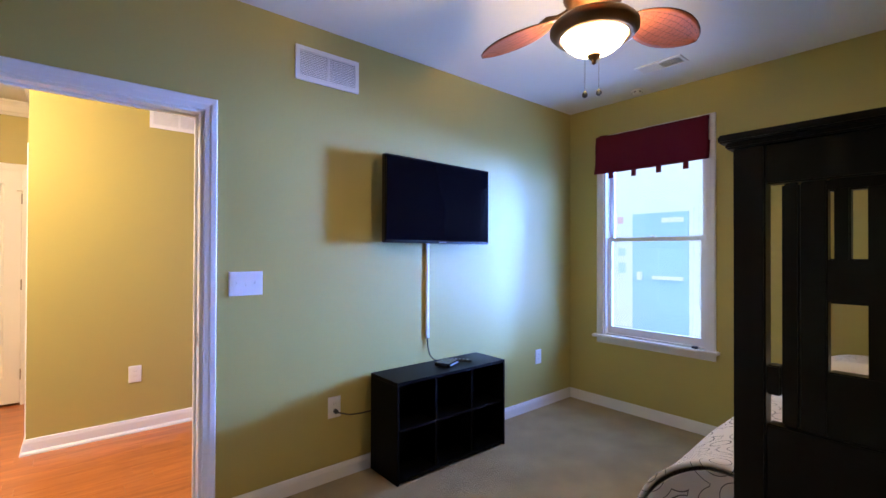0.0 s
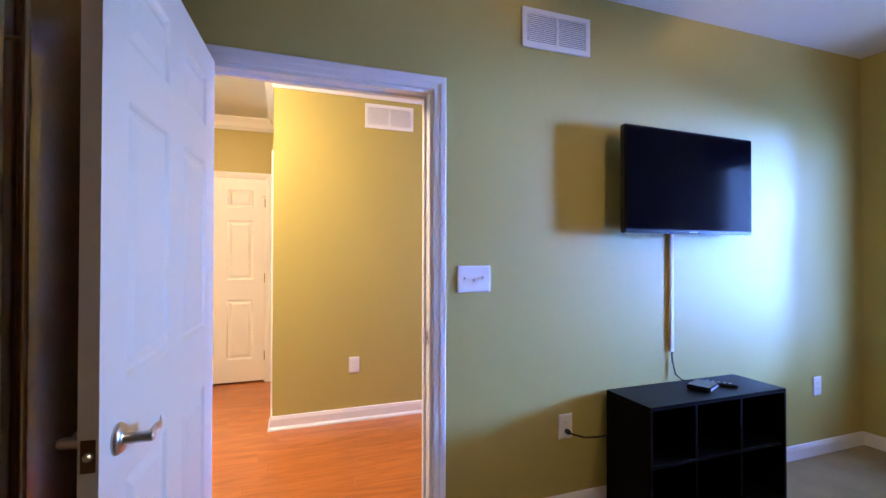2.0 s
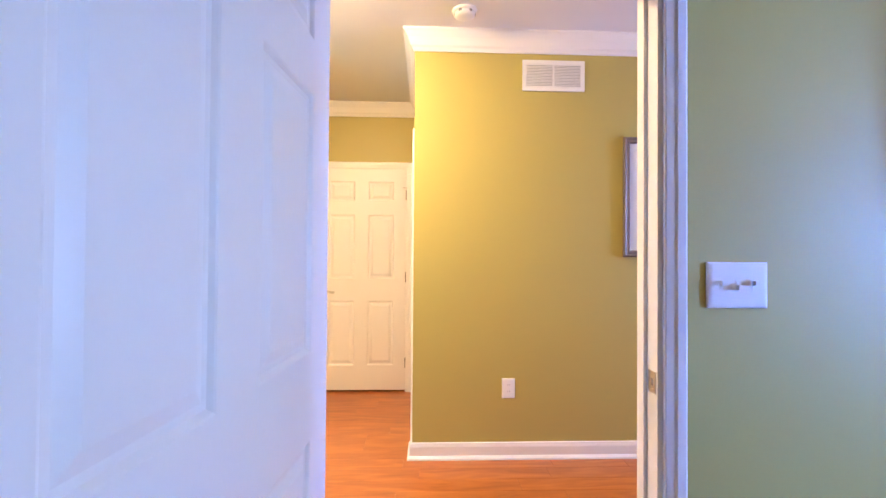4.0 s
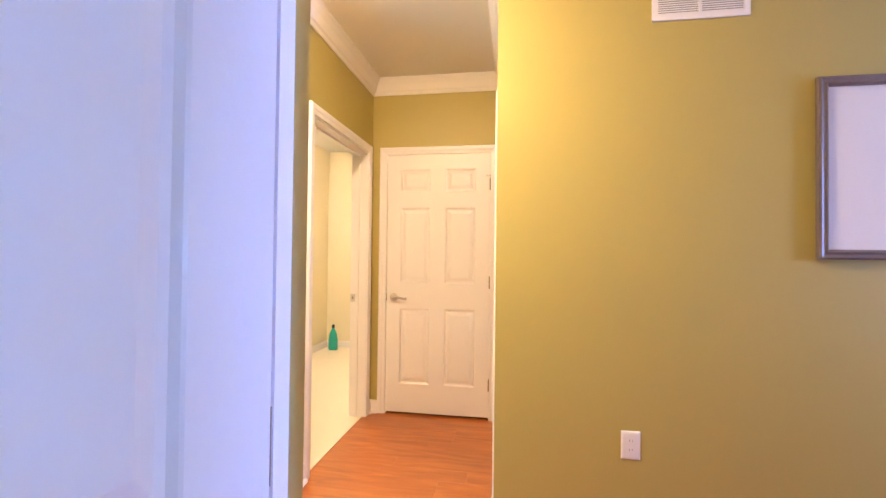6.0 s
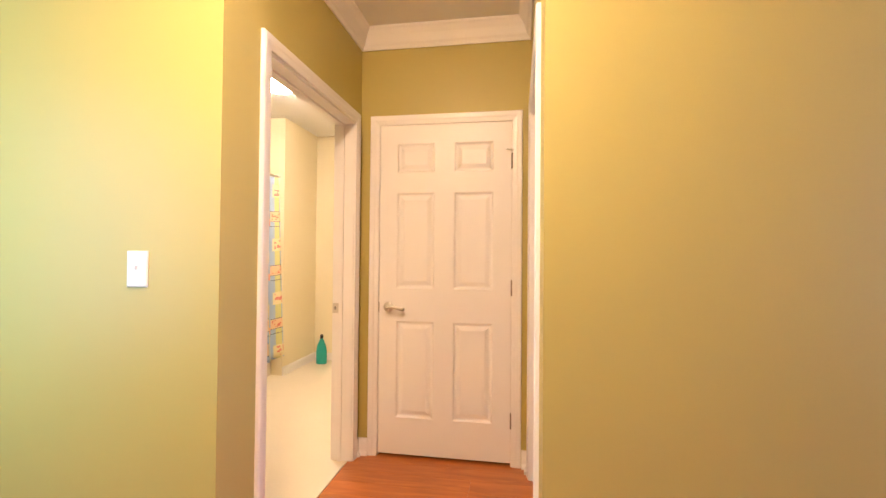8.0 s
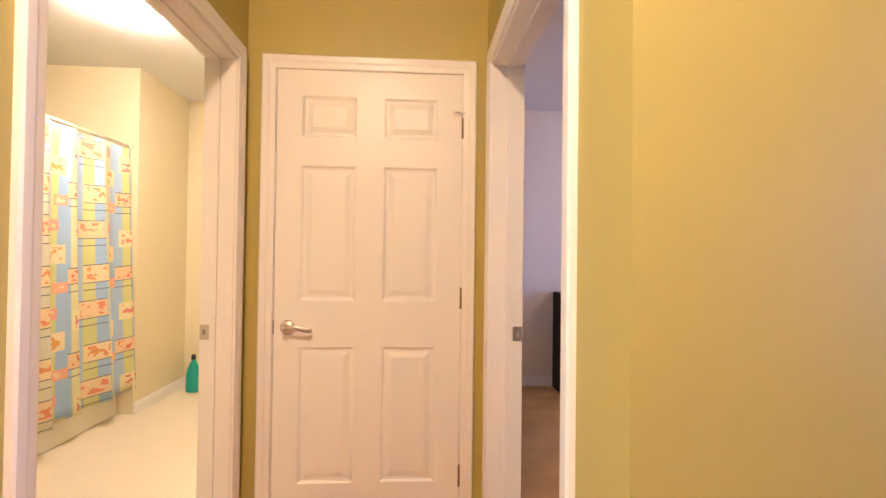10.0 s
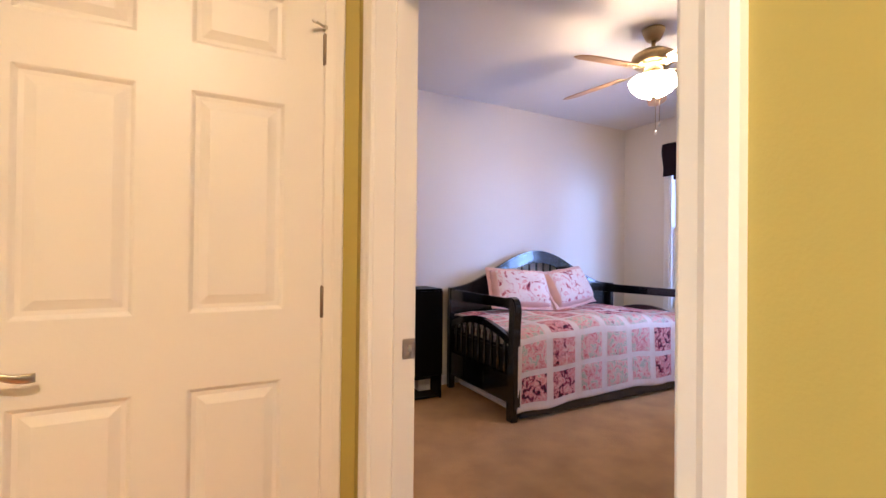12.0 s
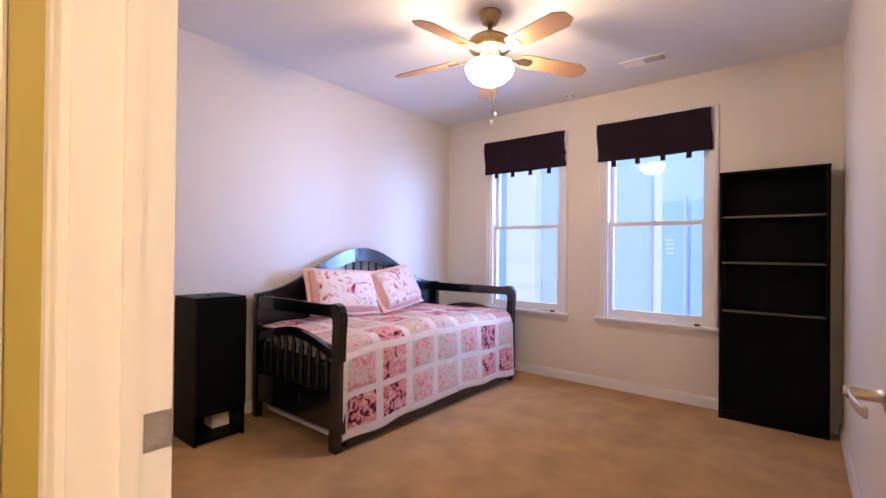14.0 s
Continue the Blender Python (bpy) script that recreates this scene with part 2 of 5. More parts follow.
def wood_floor_mat():
    m = bpy.data.materials.new("orange_brown_wood_plank")
    m.use_nodes = True
    n, l = m.node_tree.nodes, m.node_tree.links
    b = n["Principled BSDF"]
    b.inputs["Roughness"].default_value = 0.32
    b.inputs["Coat Weight"].default_value = 0.08
    b.inputs["Coat Roughness"].default_value = 0.2
    tc, info, geo = n.new("ShaderNodeTexCoord"), n.new("ShaderNodeObjectInfo"), n.new("ShaderNodeNewGeometry")
    add = n.new("ShaderNodeMath")
    add.operation = "ADD"
    l.new(info.outputs["Random"], add.inputs[0])
    l.new(geo.outputs["Random Per Island"], add.inputs[1])
    off = n.new("ShaderNodeVectorMath")
    off.operation = "ADD"
    sc = n.new("ShaderNodeMath")
    sc.operation = "MULTIPLY"
    sc.inputs[1].default_value = 23.0
    l.new(add.outputs[0], sc.inputs[0])
    l.new(tc.outputs["Object"], off.inputs[0])
    l.new(sc.outputs[0], off.inputs[1])
    mp = n.new("ShaderNodeMapping")
    mp.inputs["Scale"].default_value = (1.3, 7.5, 1)
    l.new(off.outputs[0], mp.inputs["Vector"])
    ns = n.new("ShaderNodeTexNoise")
    ns.inputs["Scale"].default_value, ns.inputs["Detail"].default_value, ns.inputs["Distortion"].default_value = 2.0, 6, 1.1
    l.new(mp.outputs["Vector"], ns.inputs["Vector"])
    r = n.new("ShaderNodeValToRGB")
    e = r.color_ramp.elements
    e[0].position, e[0].color = 0.22, (0.31, 0.082, 0.016, 1)
    e[1].position, e[1].color = 0.75, (0.56, 0.185, 0.040, 1)
    mid = e.new(0.48)
    mid.color = (0.44, 0.128, 0.026, 1)
    l.new(ns.outputs["Fac"], r.inputs["Fac"])
    hsv = n.new("ShaderNodeHueSaturation")
    vm = n.new("ShaderNodeMapRange")
    vm.inputs["From Max"].default_value = 2.0
    vm.inputs["To Min"].default_value, vm.inputs["To Max"].default_value = 0.92, 1.08
    l.new(add.outputs[0], vm.inputs["Value"])
    l.new(vm.outputs["Result"], hsv.inputs["Value"])
    l.new(r.outputs["Color"], hsv.inputs["Color"])
    l.new(hsv.outputs["Color"], b.inputs["Base Color"])
    bp = n.new("ShaderNodeBump")
    bp.inputs["Strength"].default_value, bp.inputs["Distance"].default_value = 0.06, 0.001
    l.new(ns.outputs["Fac"], bp.inputs["Height"])
    l.new(bp.outputs["Normal"], b.inputs["Normal"])
    return m


WOODF = wood_floor_mat()


def curtain_mat():
    """Shower curtain: vertical bands of blue, green and sand with printed picture squares."""
    m = bpy.data.materials.new("printed_shower_curtain")
    m.use_nodes = True
    n, l = m.node_tree.nodes, m.node_tree.links
    b = n["Principled BSDF"]
    b.inputs["Roughness"].default_value = 0.6
    tc = n.new("ShaderNodeTexCoord")
    sep = n.new("ShaderNodeSeparateXYZ")
    l.new(tc.outputs["UV"], sep.inputs[0])
    band = n.new("ShaderNodeMath")
    band.operation = "FRACT"
    sc = n.new("ShaderNodeMath")
    sc.operation = "MULTIPLY"
    sc.inputs[1].default_value = 3.3
    l.new(sep.outputs["X"], sc.inputs[0])
    l.new(sc.outputs[0], band.inputs[0])
    r = n.new("ShaderNodeValToRGB")
    r.color_ramp.interpolation = "CONSTANT"
    e = r.color_ramp.elements
    e[0].position, e[0].color = 0.0, (0.38, 0.52, 0.70, 1)
    e[1].position, e[1].color = 0.78, (0.66, 0.63, 0.50, 1)
    for p, c in ((0.25, (0.62, 0.62, 0.26)), (0.42, (0.34, 0.50, 0.70)), (0.62, (0.70, 0.66, 0.38))):
        x = e.new(p)
        x.color = (*c, 1)
    l.new(band.outputs[0], r.inputs["Fac"])

    def calc(op, x, y=None):
        k = n.new("ShaderNodeMath")
        k.operation = op
        for i, q in enumerate((x, y)):
            if q is None:
                continue
            if isinstance(q, float):
                k.inputs[i].default_value = q
            else:
                l.new(q, k.inputs[i])
        return k.outputs[0]

    def within(src, start, size, period):
        f = calc("FRACT", calc("MULTIPLY", calc("ADD", src, 7.0 * period - start), 1.0 / period))
        return calc("LESS_THAN", f, size / period)

    ns = n.new("ShaderNodeTexNoise")
    ns.inputs["Scale"].default_value = 24
    l.new(tc.outputs["UV"], ns.inputs["Vector"])
    blot = calc("GREATER_THAN", ns.outputs["Fac"], 0.54)

    def over(under_col, mask, colour):
        k = n.new("ShaderNodeMix")
        k.data_type = "RGBA"
        l.new(mask, k.inputs[0])
        l.new(under_col, k.inputs[6])
        k.inputs[7].default_value = (*colour, 1)
        return k.outputs[2]

    col = r.outputs["Color"]
    ink = (0.12, 0.13, 0.16)
    # each printed picture: start and size across and down, paper and ink colours, ruled lines above and below or none
    prints = ((0.02, 0.03, 0.13, 0.12, (0.80, 0.60, 0.36), (0.74, 0.26, 0.16), 1), (0.20, 0.20, 0.10, 0.12, (0.82, 0.68, 0.44), (0.72, 0.34, 0.10), 0),
              (0.33, 0.08, 0.12, 0.13, (0.78, 0.70, 0.42), (0.70, 0.24, 0.20), 0), (0.31, 0.36, 0.13, 0.10, (0.80, 0.56, 0.34), (0.66, 0.20, 0.14), 1),
              (0.05, 0.34, 0.12, 0.12, (0.82, 0.66, 0.40), (0.72, 0.30, 0.12), 1), (0.24, 0.44, 0.07, 0.07, (0.82, 0.40, 0.28), (0.80, 0.62, 0.40), 0), (0.21, 0.04, 0.06, 0.07, (0.80, 0.36, 0.30), (0.82, 0.6, 0.3), 0))
    for u0, v0, w, h, paper, picture, ruled in prints:
        across = within(sep.outputs["X"], u0, w, 0.47)
        m1 = calc("MULTIPLY", across, within(sep.outputs["Y"], v0, h, 0.56))
        col = over(col, m1, paper)
        inner = calc("MULTIPLY", within(sep.outputs["X"], u0 + 0.015, w - 0.03, 0.47), within(sep.outputs["Y"], v0 + 0.015, h - 0.03, 0.56))
        col = over(col, calc("MULTIPLY", inner, blot), picture)
        if ruled:
            for z in (v0 - 0.004, v0 + h, v0 + h + 0.05):
                col = over(col, calc("MULTIPLY", across, within(sep.outputs["Y"], z, 0.006, 0.56)), ink)
    l.new(col, b.inputs["Base Color"])
    return m


# ---- mesh helpers ----
def finish(bm, name, material, smooth=False):
    me = bpy.data.meshes.new(name)
    bmesh.ops.recalc_face_normals(bm, faces=bm.faces)
    bm.to_mesh(me)
    bm.free()
    me.materials.append(material)
    if smooth:
        for p in me.polygons:
            p.use_smooth = True
    return me


def origin_of(ob):
    v = Vector((0, 0, 0))
    while ob:
        v = v + ob.location
        ob = ob.parent
    return v


def part(name, bm, material, parent, label="", smooth=False):
    bm.transform(Matrix.Translation(-origin_of(parent)))
    ob = new(name, finish(bm, name, material, smooth))
    ob.parent = parent
    if label:
        ob["label"] = label
    return ob


def thing(name, at, label="", category="", group="", kind=""):
    e = new(name)
    e.location = at
    e.empty_display_size = 0.1
    return tagged(e, label, category, group, kind)


def solid(name, bm, material, label="", category="", kind="", smooth=False, at=None):
    if at is None:
        at = (0, 0, 0)
    bm.transform(Matrix.Translation(-Vector(at)))
    ob = new(name, finish(bm, name, material, smooth))
    ob.location = at
    return tagged(ob, label, category, kind=kind)


def box(bm, x0, x1, y0, y1, z0, z1, bevel=0.0, m=None):
    r = bmesh.ops.create_cube(bm, size=1)
    mm = Matrix.Translation(((x0 + x1) / 2, (y0 + y1) / 2, (z0 + z1) / 2)) @ Matrix.Diagonal((abs(x1 - x0), abs(y1 - y0), abs(z1 - z0), 1))
    bmesh.ops.transform(bm, matrix=(m @ mm) if m else mm, verts=r["verts"])
    if bevel:
        edges = list({e for v in r["verts"] for e in v.link_edges})
        bmesh.ops.bevel(bm, geom=edges, offset=bevel, segments=2, affect="EDGES")
    return bm


def B(x0, x1, y0, y1, z0, z1, bevel=0.0, m=None):
    return box(bmesh.new(), x0, x1, y0, y1, z0, z1, bevel, m)


def lathe(bm, profile, m, seg=24):
    """Turn (radius, height) pairs round the local z axis of m."""
    rings = []
    for r, z in profile:
        rings.append([bm.verts.new(m @ Vector((max(r, 1e-4) * math.cos(2 * math.pi * k / seg), max(r, 1e-4) * math.sin(2 * math.pi * k / seg), z))) for k in range(seg)])
    for a, b in zip(rings, rings[1:]):
        for k in range(seg):
            bm.faces.new((a[k], a[(k + 1) % seg], b[(k + 1) % seg], b[k]))
    bm.faces.new(rings[0])
    bm.faces.new(rings[-1])
    return bm


def shell(profile, m, seg=40, loop=False):
    """A turned shell with open ends; with loop its last ring joins the first."""
    bm = bmesh.new()
    rings = [[bm.verts.new(m @ Vector((r * math.cos(2 * math.pi * k / seg), r * math.sin(2 * math.pi * k / seg), z))) for k in range(seg)] for r, z in profile]
    for a, b in zip(rings, rings[1:] + (rings[:1] if loop else [])):
        for k in range(seg):
            bm.faces.new((a[k], a[(k + 1) % seg], b[(k + 1) % seg], b[k]))
    return bm


def L(profile, m, seg=24):
    return lathe(bmesh.new(), profile, m, seg)


def tube(bm, pts, r, seg=8):
    """A round tube along points; r a number or one radius a point."""
    pts = [Vector(p) for p in pts]
    rs = r if isinstance(r, (list, tuple)) else [r] * len(pts)
    rings = []
    for i, p in enumerate(pts):
        d = (pts[min(i + 1, len(pts) - 1)] - pts[max(i - 1, 0)]).normalized()
        a = d.cross(Vector((0, 0, 1)) if abs(d.z) < 0.95 else Vector((1, 0, 0))).normalized()
        b = d.cross(a)
        rings.append([bm.verts.new(p + rs[i] * (a * math.cos(2 * math.pi * k / seg) + b * math.sin(2 * math.pi * k / seg))) for k in range(seg)])
    for u, v in zip(rings, rings[1:]):
        for k in range(seg):
            bm.faces.new((u[k], u[(k + 1) % seg], v[(k + 1) % seg], v[k]))
    bm.faces.new(rings[0])
    bm.faces.new(rings[-1])
    return bm


def prism(bm, pts, place, t0, t1, bevel=0.0):
    """Extrude a 2D outline between t0 and t1; place(a, b, t) gives the point in space."""
    lo = [bm.verts.new(place(a, b, t0)) for a, b in pts]
    hi = [bm.verts.new(place(a, b, t1)) for a, b in pts]
    fs = [bm.faces.new(lo), bm.faces.new(hi)]
    for i in range(len(pts)):
        j = (i + 1) % len(pts)
        bm.faces.new((lo[i], lo[j], hi[j], hi[i]))
    if bevel:
        es = list({e for f in fs for e in f.edges})
        bmesh.ops.bevel(bm, geom=es, offset=bevel, segments=2, affect="EDGES")
    return bm


def grid(fn, nu, nv, thick=0.0, uv=None):
    """A sheet of fn(u, v), u and v from 0 to 1, given thickness by its second side."""
    bm = bmesh.new()
    vs = [[bm.verts.new(fn(i / nu, j / nv)) for j in range(nv + 1)] for i in range(nu + 1)]
    lay = bm.loops.layers.uv.new("UVMap") if uv else None
    for i in range(nu):
        for j in range(nv):
            f = bm.faces.new((vs[i][j], vs[i + 1][j], vs[i + 1][j + 1], vs[i][j + 1]))
            if uv:
                for lp, (a, b) in zip(f.loops, ((i, j), (i + 1, j), (i + 1, j + 1), (i, j + 1))):
                    lp[lay].uv = (a / nu * uv[0], b / nv * uv[1])
    if thick:
        bm.normal_update()
        bmesh.ops.solidify(bm, geom=bm.faces[:], thickness=thick)
    return bm


def wall(name, axis, c0, c1, a0, a1, z0, z1, holes, material):
    """A wall between c0 and c1 across axis, from a0 to a1 along it, with holes (a, a, z, z) through it."""
    bm = bmesh.new()

    def put(p, q, lo, hi):
        if q - p > 1e-4 and hi - lo > 1e-4:
            box(bm, c0, c1, p, q, lo, hi) if axis == "x" else box(bm, p, q, c0, c1, lo, hi)

    at = a0
    for h0, h1, hz0, hz1 in sorted(holes):
        put(at, h0, z0, z1)
        put(h0, h1, z0, hz0)
        put(h0, h1, hz1, z1)
        at = h1
    put(at, a1, z0, z1)
    return solid(name, bm, material, kind="structure")


def sweep_xy(pts, profile, material, name, side=1, kind="structure"):
    """Run a moulding profile (u out from the wall, z) along a line on the plan, mitred at its corners."""
    bm = bmesh.new()
    pts = [Vector((*p, 0)) for p in pts]
    rings = []
    for i, p in enumerate(pts):
        d0 = (p - pts[i - 1]).normalized() if i else None
        d1 = (pts[i + 1] - p).normalized() if i < len(pts) - 1 else None
        ns = [side * Vector((-d.y, d.x, 0)) for d in (d0, d1) if d]
        nrm = ns[0] if len(ns) == 1 else (ns[0] + ns[1]) / (1 + ns[0].dot(ns[1]))
        rings.append([bm.verts.new(p + nrm * u + Vector((0, 0, z))) for u, z in profile])
    k = len(profile)
    for a, b in zip(rings, rings[1:]):
        for i in range(k):
            bm.faces.new((a[i], a[(i + 1) % k], b[(i + 1) % k], b[i]))
    bm.faces.new(rings[0])
    bm.faces.new(rings[-1])
    return solid(name, bm, material, kind=kind)


CASING = [(0, 0), (0, 0.010), (0.004, 0.012), (0.024, 0.014), (0.032, 0.017), (0.054, 0.018), (0.060, 0.013), (0.060, 0)]


def casing(place, a0, a1, zt, parent, sill=None):
    """Mitred casing round an opening; place(a, z, v) gives the point v out from the wall."""
    bm = bmesh.new()
    z0 = 0.0 if sill is None else sill
    loops = []
    for u, v in CASING:
        loops.append([bm.verts.new(place(*p, v)) for p in ((a0 - u, z0), (a0 - u, zt + u), (a1 + u, zt + u), (a1 + u, z0))])
    k = len(loops)
    for i in range(k):
        p, q = loops[i], loops[(i + 1) % k]
        for s in range(3):
            bm.faces.new((p[s], p[s + 1], q[s + 1], q[s]))
    bm.faces.new([p[0] for p in loops])
    bm.faces.new([p[3] for p in loops])
    return part("casing", bm, TRIM, parent)


def lever(parent, centre, out, along, material=NICKEL):
    """A lever handle: round rose, neck and curved lever. out: from the door's face; along: where the lever points."""
    c, o, a = Vector(centre), Vector(out).normalized(), Vector(along).normalized()
    up = o.cross(a)
    m = Matrix.Translation(c) @ Matrix((a, up, o)).transposed().to_4x4()
    h = part("handle", L([(0.032, 0), (0.032, 0.004), (0.028, 0.010), (0.020, 0.012), (0.0118, 0.014), (0.0112, 0.045), (0.0112, 0.062), (0.009, 0.066)], m), material, parent, "satin nickel lever handle", True)
    bm = bmesh.new()
    n = 10
    pts = []
    for i in range(n + 1):
        s = i / n
        pts.append((0.112 * s, 0.007 * math.sin(s * math.pi * 1.7), 0.055 + 0.006 * math.sin(s * math.pi) - 0.012 * s * s, 0.0068 + 0.0042 * s, 0.0042 - 0.0022 * s))
    rings = []
    for x, y, z, hh, tt in pts:
        rings.append([bm.verts.new(m @ Vector((x, y + hh * math.cos(q), z + tt * math.sin(q)))) for q in [2 * math.pi * k / 10 for k in range(10)]])
    for u, v in zip(rings, rings[1:]):
        for k in range(10):
            bm.faces.new((u[k], u[(k + 1) % 10], v[(k + 1) % 10], v[k]))
    bm.faces.new(rings[0])
    bm.faces.new(rings[-1])
    part("lever_arm", bm, material, h, "", True)
    return h


def panel_door(name, m, w, h, t, material, label, group="six-panel doors"):
    """A moulded six-panel door: local x across from the hinge, y through (0 to t), z up; its panels are recessed mouldings."""
    e = thing(name, m.translation, label, "door", group, "structure")
    sx = w / 0.81
    cols = [(0.108 * sx, 0.345 * sx), (w - 0.345 * sx, w - 0.108 * sx)]
    rows = [(0.24, 0.83), (1.03, 1.62), (1.745, 1.925)]
    bm = bmesh.new()
    xs = [0, cols[0][0], cols[0][1], cols[1][0], cols[1][1], w]
    for i in (0, 2, 4):
        box(bm, xs[i], xs[i + 1], 0, t, 0.018, h, m=m)
    zs = [0.018] + [z for r in rows for z in r] + [h]
    for c0, c1 in cols:
        for i in (0, 2, 4, 6):
            box(bm, c0, c1, 0, t, zs[i], zs[i + 1], m=m)
    part("slab", bm, material, e)
    steps = [(0, 0), (0.004, 0.002), (0.011, 0.008), (0.022, 0.009), (0.046, 0.002)]
    for c0, c1 in cols:
        for z0, z1 in rows:
            bm = bmesh.new()
            for s, base in ((1, 0.0), (-1, t)):
                loops = []
                for ins, dep in steps:
                    y = base + s * dep
                    loops.append([bm.verts.new(m @ Vector(p)) for p in ((c0 + ins, y, z0 + ins), (c1 - ins, y, z0 + ins), (c1 - ins, y, z1 - ins), (c0 + ins, y, z1 - ins))])
                for a, b in zip(loops, loops[1:]):
                    for k in range(4):
                        bm.faces.new((a[k], a[(k + 1) % 4], b[(k + 1) % 4], b[k]))
                bm.faces.new(loops[-1])
            part("panel", bm, material, e)
    return e


def plate(name, place, a, z, w, h, label, category, kinds, group=""):
    """A wall plate of w by h with toggles or sockets; place(a, z, v) as in casing()."""
    e = thing(name, place(a, z, 0), label, category, group)
    bm = bmesh.new()
    loops = []
    for ins, v in ((0, 0.0005), (0, 0.004), (0.004, 0.007), (0.012, 0.008)):
        loops.append([bm.verts.new(place(a + sx * (w / 2 - ins), z + sz * (h / 2 - ins), v)) for sx, sz in ((-1, -1), (1, -1), (1, 1), (-1, 1))])
    for p, q in zip(loops, loops[1:]):
        for k in range(4):
            bm.faces.new((p[k], p[(k + 1) % 4], q[(k + 1) % 4], q[k]))
    bm.faces.new(loops[-1])
    bm.faces.new(loops[0])
    part("cover", bm, PLASTIC, e)

    def pb(a0, a1, z0, z1, v0, v1):
        q = bmesh.new()
        vs = [q.verts.new(place(x, y, v)) for v in (v0, v1) for x, y in ((a0, z0), (a1, z0), (a1, z1), (a0, z1))]
        for f in ((0, 1, 2, 3), (4, 5, 6, 7), (0, 1, 5, 4), (1, 2, 6, 5), (2, 3, 7, 6), (3, 0, 4, 7)):
            q.faces.new([vs[i] for i in f])
        return q

    for i, kd in enumerate(kinds):
        ac = a + (i - (len(kinds) - 1) / 2) * 0.046
        if kd in "ud":
            part("switch_slot", pb(ac - 0.006, ac + 0.006, z - 0.013, z + 0.013, 0.0079, 0.0090), PLASTIC, e)
            zz = z + (0.006 if kd == "u" else -0.006)
            part("toggle", pb(ac - 0.0045, ac + 0.0045, zz - 0.006, zz + 0.006, 0.0085, 0.019), PLASTIC, e)
        else:
            for dz in (-0.0195, 0.0195):
                s = part("socket", pb(ac - 0.016, ac + 0.016, z + dz - 0.014, z + dz + 0.014, 0.0079, 0.0095), PLASTIC, e)
                for dx in (-0.006, 0.006):
                    part("socket_slot", pb(ac + dx - 0.0012, ac + dx + 0.0012, z + dz - 0.002, z + dz + 0.006, 0.0094, 0.0099), GREYP, s)
    return e


def wall_vent(name, place, a0, a1, z0, z1, n, label):
    """A two-bay return grille with slanted blades."""
    e = thing(name, place((a0 + a1) / 2, (z0 + z1) / 2, 0), label, "vent", "wall grilles")

    def pb(p0, p1, q0, q1, v0, v1, tilt=0.0):
        q = bmesh.new()
        vs = [q.verts.new(place(x, y + (tilt if v == v1 else 0), v)) for v in (v0, v1) for x, y in ((p0, q0), (p1, q0), (p1, q1), (p0, q1))]
        for f in ((0, 1, 2, 3), (4, 5, 6, 7), (0, 1, 5, 4), (1, 2, 6, 5), (2, 3, 7, 6), (3, 0, 4, 7)):
            q.faces.new([vs[i] for i in f])
        return q

    part("backing", pb(a0 + 0.01, a1 - 0.01, z0 + 0.01, z1 - 0.01, 0.0005, 0.002), GREYP, e)
    b = 0.024
    am = (a0 + a1) / 2
    for r in ((a0, a1, z0, z0 + b), (a0, a1, z1 - b, z1), (a0, a0 + b, z0 + b, z1 - b), (a1 - b, a1, z0 + b, z1 - b), (am - 0.006, am + 0.006, z0 + b, z1 - b)):
        part("frame_bar", pb(*r, 0.0, 0.011), PLASTIC, e)
    for p0, p1 in ((a0 + b, am - 0.006), (am + 0.006, a1 - b)):
        for i in range(n):
            zc = z0 + b + (z1 - z0 - 2 * b) * (i + 0.5) / n
            hh = (z1 - z0 - 2 * b) / n * 0.30
            part("slat", pb(p0, p1, zc - hh + 0.003, zc + hh + 0.003, 0.002, 0.009, -0.004), PLASTIC, e)
    return e

# ---- the shell ----
H = 2.64
XE1, XE2 = 3.70, 3.76            # inner faces of the outer wall in the two bedrooms
YTV, YTVB = 2.375, 2.49          # wall between first bedroom and hall
YH, YB2 = 3.955, 4.155           # wall between hall and second bedroom
XN, XN2 = -0.116, 0.008           # wall with the second bedroom's door
XB, XB2 = -1.165, -1.285         # wall with the bathroom's door
YC = 5.305                       # closet wall
YN = 7.54                        # north wall of the second bedroom
D1, D2, DB = (-0.364, 0.604), (4.237, 5.153), (4.255, 5.190)
DT = 2.045
XW1, YS1 = -1.25, -2.6

W1, W2, W3 = (1.20, 2.03), (6.165, 6.965), (4.935, 5.745)
WZ = (0.63, 2.31)

wall("wall_tv", "y", YTV, YTVB, XW1 - 0.12, XE1, 0, H, [(*D1, 0, DT)], OLIVE)
wall("wall_east_bedroom", "x", XE1, XE1 + 0.16, YS1 - 0.12, YTVB, 0, H, [(*W1, *WZ)], OLIVE)
wall("wall_west_bedroom", "x", XW1 - 0.12, XW1, YS1, YTV, 0, H, [], OLIVE)
wall("wall_south_bedroom", "y", YS1 - 0.12, YS1, XW1 - 0.12, XE1, 0, H, [], OLIVE)
wall("wall_hall_north", "y", YH, YB2 - 0.06, XN2, XE1, 0, H, [], OLIVE)
# its opening is unseen, added to hold the hall's daylight lamp
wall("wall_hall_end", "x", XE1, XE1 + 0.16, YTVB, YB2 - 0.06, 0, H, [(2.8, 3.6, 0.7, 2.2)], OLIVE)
wall("wall_bedroom_south", "y", YB2 - 0.06, YB2, XN2, XE2, 0, H, [], CREAM)
